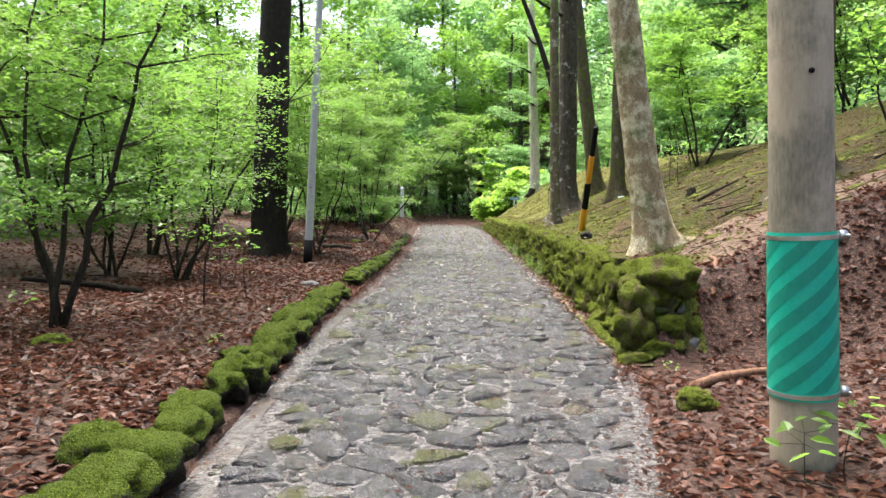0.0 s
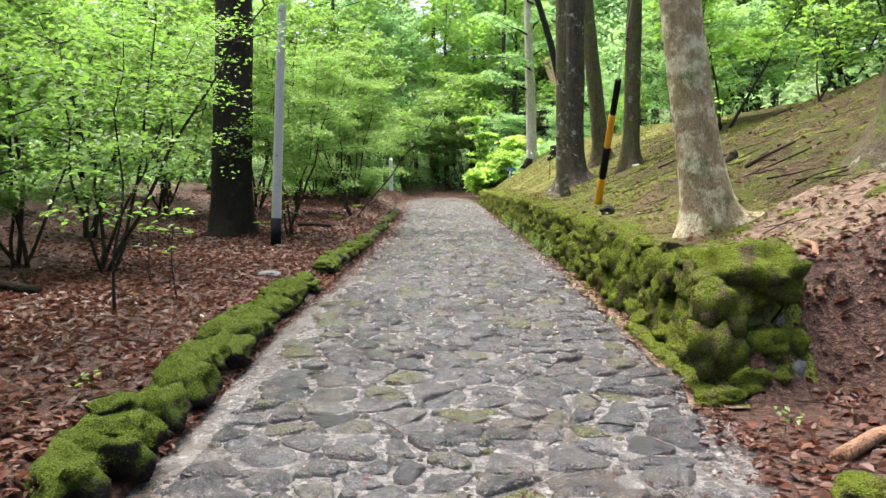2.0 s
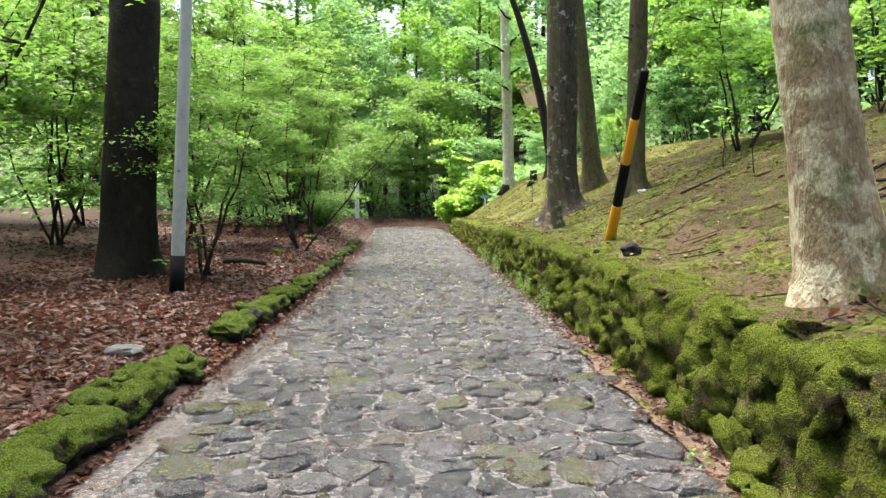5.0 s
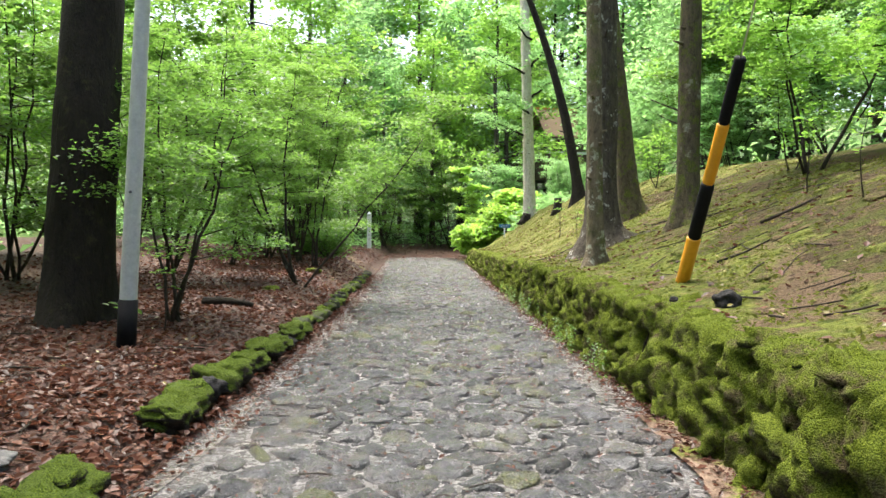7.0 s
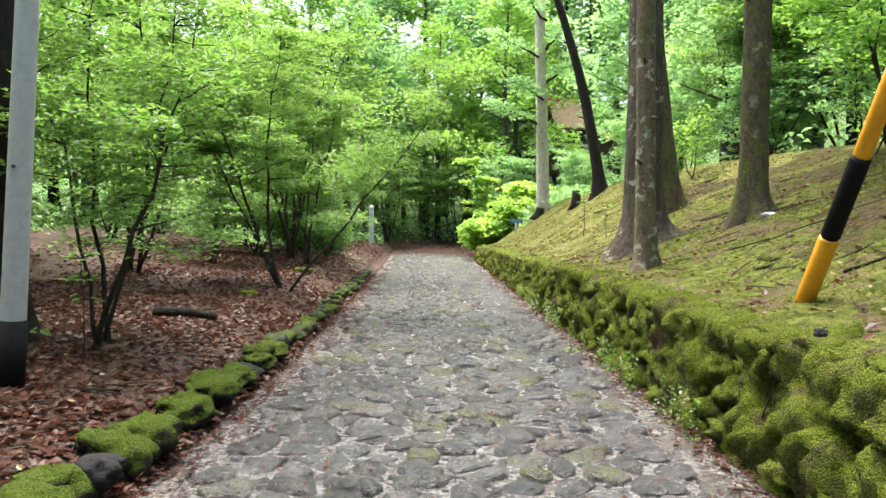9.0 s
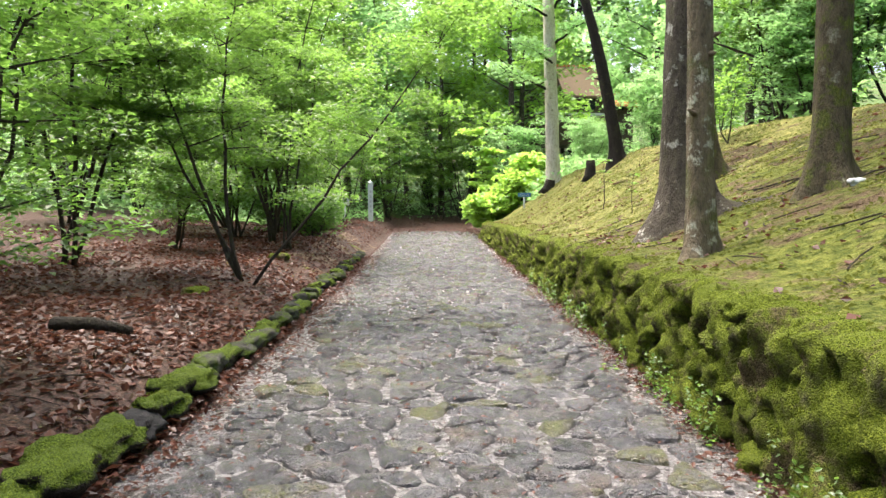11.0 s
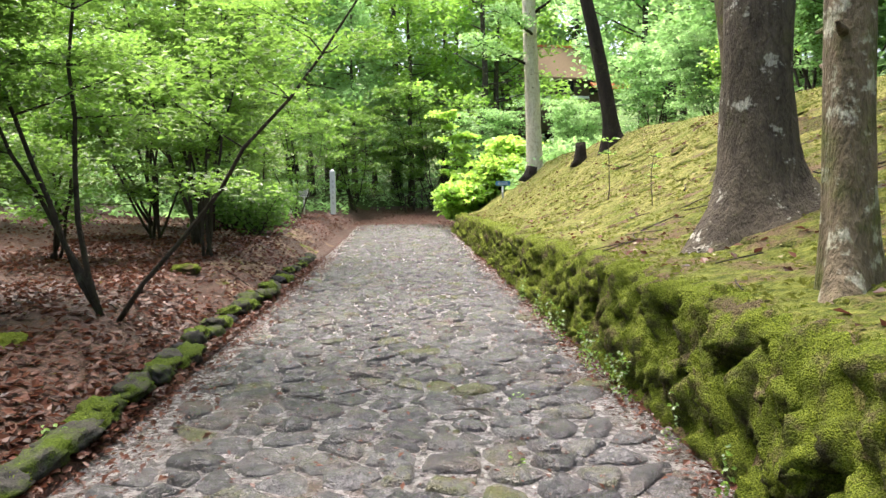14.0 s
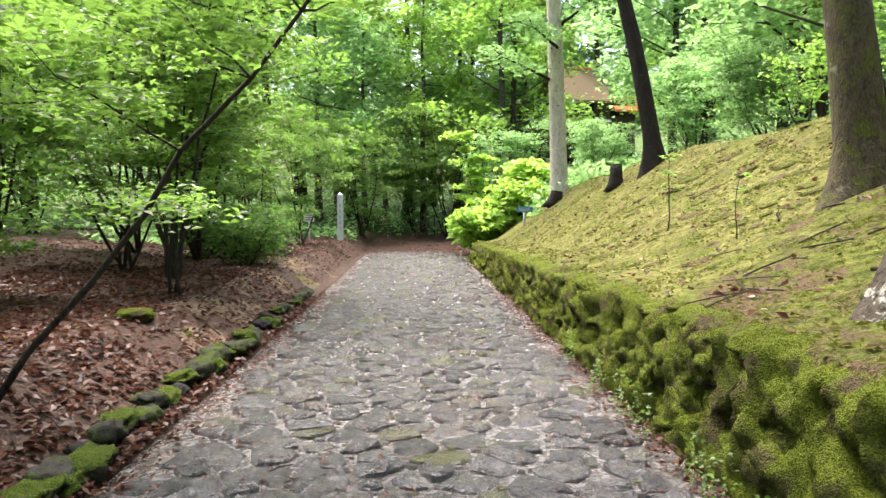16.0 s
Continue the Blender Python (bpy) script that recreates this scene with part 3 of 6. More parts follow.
def forest_meshes(seed, height, crown_from, spread, r0, n_leaves, leaf, leaf_mat, bark_mat, layers=9, limbs=26, lean=0.0, spray=1.3, tilt=0.5, trunk_n=14):
    """A tall tree: a tapered trunk, limbs along it and hanging sprays of leaves with gaps between."""
    rng, rs = random.Random(seed), np.random.RandomState(seed)
    b = Buf()
    n = trunk_n
    pts = [Vector((lean * (i / n) ** 1.4 + 0.05 * math.sin(i * 1.3 + seed), 0.06 * math.sin(i * 0.9 + seed * 2), -0.2 + (height + 0.2) * i / n)) for i in range(n + 1)]
    b.tube(pts, [r0 * (1.25 if i == 0 else 1.0) * (1 - 0.85 * i / n) + 0.01 for i in range(n + 1)], 9, lobes=0.25, phase=seed)
    tips = []
    for k in range(limbs):
        t = crown_from + (1 - crown_from) * (k + rng.random()) / limbs
        i = t * n
        p = pts[int(i)].lerp(pts[min(n, int(i) + 1)], i - int(i))
        a = k * 2.4 + rng.uniform(-0.5, 0.5)
        ln = spread * (1.1 - 0.75 * max(0, (t - crown_from) / (1 - crown_from))) * rng.uniform(0.55, 1.1)
        end = p + Vector((math.cos(a) * ln, math.sin(a) * ln, ln * rng.uniform(-0.2, 0.6)))
        q = stem_curve(rng, p, end, 0.25, 5, 0.06)
        r = r0 * 0.3 * (1.1 - t * 0.8)
        b.tube(q, [r * (1 - 0.8 * j / 5) + 0.004 for j in range(6)], 5, caps=False)
        tips += [q[5], q[4], q[3], q[5] + Vector((rng.uniform(-0.8, 0.8), rng.uniform(-0.8, 0.8), rng.uniform(-0.5, 0.3)))]
    tips.append(pts[-1])
    per = max(4, n_leaves // len(tips))
    P = np.concatenate([spray_points(rs, t, spray * rng.uniform(0.45, 1.25), 0.32, per, 0.2) for t in tips])
    size = leaf * rs.uniform(0.6, 1.3, len(P))
    return b.mesh("trunk", bark_mat), leaves("crown", P, size, leaf_mat, rs, tilt, 0.62, False)


def plant(kind, meshes, x, y, label, rz=0.0, scale=1.0, group="", category="tree", dz=0.0):
    ob = thing(kind, pose(x, y, land(x, y) + dz, 0, 0, rz), label, category, group)
    ob.scale = (scale, scale, scale)
    part("trunk", meshes[0], ob)
    part("crown", meshes[1], ob)
    return ob


def big_trunk(x0, y0, seed, dx, dy, height, r0, r1, material, flare, roots, bow, stubs):
    """A near trunk: a concave root flare, roots running out, a rough and slightly fluted bole, snapped-off stubs."""
    rg = random.Random(seed)
    hs = [-0.35, -0.2, -0.08, 0.0, 0.07, 0.15, 0.25, 0.36, 0.5, 0.68, 0.9, 1.2]
    while hs[-1] < height:
        hs.append(hs[-1] + 0.33)
    seg, v, f = 30, [], []

    def axis(h):
        t = max(0.0, h / height)
        return Vector((dx * t + bow[0] * math.sin(math.pi * t), dy * t + bow[1] * math.sin(math.pi * t), h))

    for h in hs:
        c = axis(h)
        base = r0 + (r1 - r0) * max(0, h) / height
        near = math.exp(-max(0.0, h) / 0.4)
        for k in range(seg):
            a = 2 * math.pi * k / seg
            r = base * (1 + (flare - 1) * near * 0.7 + 0.07 * math.sin(3 * a + seed) * math.exp(-max(0, h) / 1.2))
            for ang, ext in roots:
                r += ext * math.exp(-max(-0.1, h) / 0.2) * max(0.0, math.cos(a - math.radians(ang))) ** 9
            r *= 1 + 0.10 * noise.noise(Vector((math.cos(a) * 1.6 + seed, math.sin(a) * 1.6, h * 1.4))) + 0.05 * noise.noise(Vector((math.cos(a) * 5, math.sin(a) * 5 + seed, h * 4)))
            px, py = c.x + r * math.cos(a), c.y + r * math.sin(a)
            v.append((px, py, c.z + math.exp(-max(0.0, h) / 0.22) * (land(x0 + px, y0 + py, 0.4) - land(x0, y0, 0.4))))
    for i in range(len(hs) - 1):
        for k in range(seg):
            k2 = (k + 1) % seg
            f.append((i * seg + k, i * seg + k2, (i + 1) * seg + k2, (i + 1) * seg + k))
    f.append(tuple((len(hs) - 1) * seg + k for k in range(seg)))
    b = Buf()
    b.add(v, f)
    for _ in range(stubs):
        h, a = rg.uniform(1.0, min(5.5, height)), rg.uniform(0, 6.28)
        c, r = axis(h), r0 + (r1 - r0) * h / height
        ln = rg.uniform(0.05, 0.2)
        d = Vector((math.cos(a), math.sin(a), rg.uniform(-0.1, 0.5)))
        b.tube([c + d * r * 0.7, c + d * (r + ln * 0.5), c + d * (r + ln)], [0.035, 0.022, 0.012], 7)
    return b.mesh("trunk", material)


def high_crown(seed, centre, spread, depth, n, leaf, material):
    rng, rs = random.Random(seed), np.random.RandomState(seed)
    tips = [(centre[0] + rng.gauss(0, spread * 0.45), centre[1] + rng.gauss(0, spread * 0.45), centre[2] + rng.uniform(-depth, depth)) for _ in range(34)]
    P = np.concatenate([spray_points(rs, t, 1.1 * rng.uniform(0.6, 1.2), 0.15, n // 34, 0.15) for t in tips])
    return leaves("crown", P, leaf * rs.uniform(0.6, 1.3, len(P)), material, rs, 0.5)


def main_tree(kind, label, x, y, dx, dy, height, r0, r1, material, seed, flare=1.5, roots=(), bow=(0, 0), crown=None, stubs=0):
    """One of the trees beside the path: its base at x, y, its top moved by dx, dy."""
    ob = thing(kind, pose(x, y, land(x, y)), label, "tree")
    part("trunk", big_trunk(x, y, seed, dx, dy, height, r0, r1, material, flare, roots, bow, stubs), ob)
    if crown:
        part("crown", high_crown(seed, (dx, dy, height), *crown), ob)
    return ob


main_tree("tree", "tall tree with pale lichen-spotted bark and spreading roots", 2.83, 9.85, -1.5, 0.2, 10.5, 0.222, 0.13, M_BARK_PALE, 3, 1.35, ((-25, 0.28), (200, 0.15), (80, 0.3), (-110, 0.1)), crown=(3.0, 1.5, 1200, 0.16, M_LEAF_MID))
thick = main_tree("tree", "thick grey tree trunk with broad roots on the mossy bank", 3.6, 21.4, 0.0, 0.4, 12, 0.29, 0.2, M_BARK_GREY, 5, 1.6, ((205, 0.35), (-25, 0.6), (265, 0.15), (90, 0.2)), crown=(3.0, 1.8, 760, 0.18, M_LEAF_MID), stubs=3)


def leafy_limbs(tree, limbs, seed, r0, leaf, leaf_mat, spread, per):
    """Limbs on a trunk, each with twigs and flat sprays of leaves."""
    for k, (h, ends) in enumerate(limbs):
        limb_rng, b = random.Random(seed + k), Buf()
        pts = stem_curve(limb_rng, (0.0, 0.1, h), ends, 0.25, 7, 0.07)
        b.tube(pts, [r0 * (1 - 0.11 * i) for i in range(8)], 6)
        for i in (3, 5, 6):
            b.tube(stem_curve(limb_rng, pts[i], pts[i] + Vector((limb_rng.uniform(-0.7, 0.3), limb_rng.uniform(-0.6, 0.2), limb_rng.uniform(-0.2, 0.4))), 0.05, 3, 0.03), [0.018, 0.014, 0.01, 0.006], 4, caps=False)
        limb = part("limb", b.mesh("limb", M_BARK_DARK), tree)
        lrs = np.random.RandomState(seed + k)
        P = np.concatenate([spray_points(lrs, tuple(p), spread, 0.06, per) for p in pts[3:]])
        part("foliage", leaves("foliage", P, leaf * lrs.uniform(0.6, 1.2, len(P)), leaf_mat, lrs, 0.4), limb)


leafy_limbs(thick, ((5.6, (-2.6, -0.8, 7.0)), (6.0, (-1.5, -1.6, 7.3)), (6.6, (1.9, -0.9, 8.0))), 60, 0.05, 0.12, M_LEAF_MID, 0.55, 70)
main_tree("tree", "slim knotty lichen-spotted tree beside a thick one", 2.88, 18.9, -0.1, 0.3, 9.5, 0.125, 0.09, M_BARK_SPOT, 8, 1.4, ((230, 0.25), (20, 0.12)), crown=(2.2, 1.4, 520, 0.16, M_LEAF_MID), stubs=9)
main_tree("tree", "stout tree with greenish mossy bark up the bank", 5.15, 24.8, -1.3, 0.2, 11, 0.25, 0.16, M_BARK_MOSS, 29, 1.4, ((0, 0.35), (200, 0.3)), crown=(2.6, 1.6, 489, 0.17, M_LEAF_MID))
main_tree("tree", "straight mossy tree trunk higher on the bank", 4.75, 20.1, 0.1, 0.2, 11, 0.195, 0.13, M_BARK_MOSS, 11, 1.4, ((0, 0.2), (190, 0.2), (270, 0.15)), crown=(2.6, 1.6, 560, 0.17, M_LEAF_LIME), stubs=3)
main_tree("tree", "dark leaning tree curving over the bank", 5.75, 33.2, -2.6, 0.5, 9, 0.19, 0.09, M_BARK_DARK, 13, 1.3, ((180, 0.2),), bow=(0.35, 0), crown=(2.6, 1.6, 489, 0.17, M_LEAF_MID), stubs=4)
white = main_tree("tree", "whitish trunk standing by the light green bushes", 5.1, 40.6, -0.4, 0.3, 12, 0.27, 0.18, M_BARK_WHITE, 17, 1.3, ((200, 0.15),), crown=(3.2, 2.0, 315, 0.2, M_LEAF_LIME), stubs=2)
leafy_limbs(white, ((3.6, (-2.2, -0.9, 4.4)), (4.6, (-1.4, -1.8, 5.2)), (5.4, (1.2, -1.8, 6.0)), (6.4, (-2.4, -1.2, 7.2)), (6.8, (0.3, -2.2, 7.4)), (8.0, (-1.2, -1.6, 8.8))), 80, 0.06, 0.17, M_LEAF_HAZED, 0.8, 110)
main_tree("tree", "massive dark trunk standing in leaf litter", -3.98, 16.5, 0.5, 0.6, 12, 0.385, 0.26, M_BARK_DARK, 19, 1.3, ((270, 0.1), (20, 0.1)), crown=(3.4, 2.0, 1200, 0.18, M_LEAF_DEEP))
main_tree("tree", "moss-covered tree with thick exposed roots on the slope", 4.9, 9.9, 0.3, 0.3, 10, 0.25, 0.16, M_BARK_MOSS, 23, 1.5, ((210, 0.5), (260, 0.45), (150, 0.3), (-20, 0.3)), crown=(2.8, 1.6, 1040, 0.17, M_LEAF_LIME))

# woodland behind, in rows that thicken with distance
rng = random.Random(42)
WOODS = [
    (forest_meshes(101, 15, 0.16, 4.2, 0.22, 5800, 0.293, M_LEAF_LIME, M_BARK_GREY), "tall woodland tree with bright green hanging sprays"),
    (forest_meshes(102, 17, 0.14, 4.6, 0.26, 5800, 0.303, M_LEAF_MID, M_BARK_DARK), "tall dark-trunked woodland tree in full leaf"),
    (forest_meshes(103, 13, 0.18, 3.8, 0.18, 5700, 0.283, M_LEAF_HAZED, M_BARK_GREY), "woodland tree with green foliage paled by painted haze"),
    (forest_meshes(104, 18, 0.1, 4.4, 0.28, 5700, 0.313, M_LEAF_DEEP, M_BARK_DARK), "tall conifer-dark woodland tree with dense foliage"),
]
FAR = [
    (forest_meshes(111, 15, 0.16, 4.2, 0.22, 3300, 0.385, M_LEAF_LIME, M_BARK_GREY, limbs=20, trunk_n=8), WOODS[0][1]),
    (forest_meshes(112, 17, 0.14, 4.6, 0.26, 3300, 0.395, M_LEAF_MID, M_BARK_DARK, limbs=20, trunk_n=8), WOODS[1][1]),
    (forest_meshes(113, 13, 0.18, 3.8, 0.18, 3100, 0.375, M_LEAF_HAZED, M_BARK_GREY, limbs=20, trunk_n=8), WOODS[2][1]),
    (forest_meshes(114, 18, 0.1, 4.4, 0.28, 3500, 0.395, M_LEAF_DEEP, M_BARK_DARK, limbs=22, trunk_n=8), WOODS[3][1]),
]
spots = []
for y0, y1, x0, x1, n in ((44, 62, -24, -7.5, 8), (44, 62, 8, 26, 8), (56, 64, -6, 7, 4), (64, 84, -32, 32, 12), (26, 44, -28, -11, 9), (26, 42, 9, 24, 8), (8, 24, -22, -8.5, 6), (6, 24, 10.5, 22, 5),
                          (-22, -4, -16, -5, 3), (-22, -4, 5, 16, 3)):
    for _ in range(n * 6):
        if n == 0:
            break
        x, y = rng.uniform(x0, x1), rng.uniform(y0, y1)
        if 40 < y < 64 and abs(x - 0.5 - (y - 17) * 0.222) < 2.6:
            continue
        if all((x - a) ** 2 + (y - b) ** 2 > 8 for a, b in spots):
            spots.append((x, y))
            n -= 1
            # Mostly the lime and hazed kinds, to brighten the background.
            k = rng.choice((0, 0, 1, 2, 2)) if x < 0 else rng.choice((0, 0, 2, 2, 2, 2))
            if y > 54 and -8 < x < 9:
                k = rng.choice((0, 2))
            kinds = FAR if y > 64 or y < 0 or abs(x) > 20 else WOODS
            plant("woodland_tree", kinds[k][0], x, y, kinds[k][1], rng.uniform(0, 360), rng.uniform(0.8, 1.15), "trees of the wood")

# Trees at (-7.6, 1.5), (-5.6, 2.4), (-6.2, -3.0) are unseen, added for shade.
for x, y, k, s in ((-7, 55, 0, 1.2), (-9.5, 50, 1, 1.1), (-5.5, 63, 2, 1.3), (12, 73, 1, 1.2), (16, 71, 0, 1.1), (9, 74, 2, 1.2), (19, 66, 1, 1.0), (14, 80, 3, 1.4), (7.5, 70, 0, 1.1), (-7.6, 1.5, 1, 0.9), (-5.6, 2.4, 3, 0.7), (-6.2, -3.0, 1, 1.0), (-4, 68, 2, 1.5), (0, 71, 0, 1.5), (3.5, 67, 2, 1.4), (-8, 72, 1, 1.5), (7, 76, 0, 1.5), (2, 80, 2, 1.7), (-3, 82, 0, 1.7), (14.5, 29.5, 0, 0.9), (17.5, 33.5, 2, 1.0), (12.5, 40, 2, 1.0), (16, 45, 0, 1.1), (11, 47, 2, 1.0), (20, 39, 0, 1.1), (14, 36, 0, 0.9), (13.5, 70, 2, 1.5), (11, 79, 0, 1.6)):
    kinds = FAR if y > 66 else WOODS
    plant("woodland_tree", kinds[k][0], x, y, kinds[k][1], rng.uniform(0, 360), s, "trees of the wood")

# understorey maples
UNDER = [
    (maple_meshes(201, 4.2, 1.9, 5, 8800, 0.1, M_LEAF_FRESH, M_TWIG, r0=0.03, hexa=False, low=0.2), "small bright green maple with several thin stems"),
    (maple_meshes(202, 3.6, 1.7, 4, 7400, 0.11, M_LEAF_MID, M_TWIG, r0=0.028, hexa=False, low=0.2), "thin-stemmed green shrub in the leaf litter"),
    (maple_meshes(203, 5.0, 2.2, 4, 9000, 0.11, M_LEAF_FRESH, M_TWIG, r0=0.03, hexa=False, low=0.25), "slender maple with layered sprays of light leaves"),
    (maple_meshes(204, 3.0, 1.5, 6, 7400, 0.11, M_LEAF_HAZED, M_TWIG, r0=0.025, hexa=False, low=0.12), "bushy pale green shrub"),
]
for k, x, y, s, rz in ((0, -5.2, 11.5, 1.0, 20), (2, -6.6, 8.5, 1.0, 80), (1, -5.8, 14.5, 1.1, 140), (0, -6.4, 19.5, 1.1, 200), (2, -4.9, 22.5, 1.1, 260), (1, -7.8, 24, 1.2, 310),
                       (0, -4.4, 30, 1.1, 15), (0, -4.0, 35.5, 1.25, 60), (0, -3.9, 38, 1.2, 100), (2, -5.8, 34, 1.2, 150), (2, -6.2, 41, 1.2, 190), (0, -8.5, 30, 1.3, 240), (1, -9, 17, 1.3, 290),
                       (2, -9, 11, 1.3, 330), (1, -4.6, 26, 0.9, 35), (3, -6.8, 43.5, 1.3, 75), (0, -2.2, 55, 1.4, 120), (2, 2.2, 58, 1.5, 170), (1, 0.5, 62, 1.5, 220), (3, 4.6, 52, 1.4, 265),
                       (3, 8.5, 38, 1.1, 345), (2, 9.5, 31, 1.1, 25), (3, 10.5, 26, 1.2, 70), (0, 9.8, 20, 1.1, 110), (2, 10.2, 15, 1.1, 155), (1, 9.6, 11.5, 1.0, 195), (3, 12, 22, 1.3, 245), (0, 12.5, 34, 1.3, 285),
                       # The maples at x -4.8 and -4.2 stand out of view, added for shade.
                       (0, -9.5, 37, 1.4, 55), (3, -11, 22, 1.4, 95), (0, 8.4, 8.2, 0.9, 130), (2, -8.2, 4.5, 1.1, 10), (2, -4.8, 2.6, 1.0, 140), (2, -4.2, -1.2, 1.3, 70), (3, 7.6, 45, 0.85, 0), (3, 9.3, 52, 1.0, 90), (1, 10.6, 57.5, 1.0, 180), (3, 8.6, 49, 0.8, 250), (0, -3.4, 42.6, 1.2, 15), (2, -3.3, 29, 1.35, 33), (2, -4.2, 33, 1.5, 210), (3, 13.6, 26, 1.3, 40), (0, 9.6, 17.4, 1.2, 20), (2, 11.5, 29.5, 1.4, 120), (3, 9.4, 29.3, 1.0, 15), (3, 10.8, 32.6, 1.1, 200), (3, 8.9, 34.6, 0.9, 80)):
    plant("maple_shrub", UNDER[k][0], x, y, UNDER[k][1], rz, s, "understorey shrubs", "shrub")

# the shrubs next to the path, each with its own stems
plant("maple_shrub", maple_meshes(301, 4.4, 1.7, 4, 9500, 0.062, M_LEAF_MID, M_TWIG, tops=[(1.05, 0.1, 3.2), (0.3, 0.9, 3.7), (-1.2, 0.3, 3.1), (-0.6, 1.0, 3.8)], r0=0.038), -3.65, 6.9, "dark-stemmed maple shrub arching over leaf litter", category="shrub")
plant("maple_shrub", maple_meshes(302, 4.6, 1.9, 4, 22000, 0.07, M_LEAF_FRESH, M_TWIG, tops=[(2.9, -0.2, 3.5), (-1.2, 0.0, 3.3), (-0.1, 0.5, 4.2), (-1.9, 0.6, 3.4)], r0=0.03, hexa=False, spray=0.6, tilt=0.3), -2.2, 21.8, "maple with one long stem arching out towards the path", category="shrub")
plant("maple_shrub", maple_meshes(303, 3.8, 1.5, 3, 12000, 0.075, M_LEAF_FRESH, M_TWIG, tops=[(0.7, 0.2, 3.8), (0.2, 0.6, 4.0), (-0.6, 0.3, 3.2)], r0=0.032, hexa=False, tilt=0.3), -2.55, 26.8, "slim leaning maple at the edge of the litter", category="shrub")
plant("maple_shrub", maple_meshes(304, 3.4, 1.4, 4, 13000, 0.066, M_LEAF_MID, M_TWIG, tops=[(-0.9, 0.3, 2.8), (0.5, 0.5, 3.4), (-0.4, 0.7, 3.6), (0.8, -0.1, 2.5)], r0=0.026, hexa=False, tilt=0.3), -2.8, 16.6, "multi-stemmed shrub beside the grey lamp pole", category="shrub")
plant("maple_shrub", maple_meshes(305, 2.6, 0.9, 1, 900, 0.07, M_LEAF_MID, M_TWIG, tops=[(0.1, 0.1, 2.7)], r0=0.02), -2.8, 8.7, "single-stemmed young sapling in the litter", category="shrub")
plant("maple_shrub", maple_meshes(306, 3.4, 1.6, 5, 8500, 0.066, M_LEAF_MID, M_TWIG, tops=[(2.5, -0.7, 3.5), (-0.8, 0.4, 3.2), (0.5, 0.7, 3.6), (-0.2, -0.4, 2.7), (1.0, 0.9, 3.0)], r0=0.026, hexa=False, tilt=0.3), -4.1, 11.3, "many-stemmed leafy shrub in leaf litter", category="shrub")
# Low bushes; the deep leaf colour paints the shadow they stand in.
dark_bush = maple_meshes(308, 0.95, 1.0, 9, 2600, 0.11, M_LEAF_DEEP, M_TWIG, r0=0.02, hexa=False, low=0.1, spray=0.4, tilt=0.7)
for x, y, s, rz in ((-3.0, 32.4, 1.0, 0), (-3.9, 34.4, 1.2, 120), (-3.3, 37.0, 0.9, 200)):
    plant("low_bush", dark_bush, x, y, "low green bush in shade under maples", rz, s, "dark bushes by the litter", "bush")
hyd = maple_meshes(307, 1.1, 0.9, 12, 2600, 0.2, M_LEAF_HYDRANGEA, M_TWIG, low=0.2, spray=0.4, tilt=0.7)
for x, y, s, rz in ((2.9, 43.5, 1.2, 0), (3.6, 45, 1.3, 100), (4.3, 43.2, 1.1, 200), (5.2, 45.5, 1.3, 300), (2.9, 46.5, 1.1, 50)):
    plant("hydrangea_bush", hyd, x, y, "rounded bush of large fresh lime-green leaves", rz, s, "bushes where the wall ends", "bush")

plant("small_tree", maple_meshes(312, 5.0, 2.3, 3, 9000, 0.12, M_LEAF_LIME, M_TWIG, r0=0.035, hexa=False, low=0.35, spray=0.7, tilt=0.3), 7.2, 20.6, "young maple on the bank with yellow-green sprays")
plant("small_tree", maple_meshes(311, 5.0, 1.2, 2, 2200, 0.2, M_LEAF_HYDRANGEA, M_TWIG, r0=0.04, low=0.5, spray=0.5), 3.1, 48.5, "young tree with large fresh lime-green leaves")

# ---- poles and signs ----


def ring_sheet(r_at, z0, z1, a0, a1, n, m, lift):
    v, f = [], []
    for j in range(m + 1):
        z = z0 + (z1 - z0) * j / m
        for i in range(n + 1):
            a = a0 + (a1 - a0) * i / n
            v.append(((r_at(z) + lift) * math.cos(a), (r_at(z) + lift) * math.sin(a), z))
    for j in range(m):
        for i in range(n):
            f.append((j * (n + 1) + i, j * (n + 1) + i + 1, (j + 1) * (n + 1) + i + 1, (j + 1) * (n + 1) + i))
    return v, f


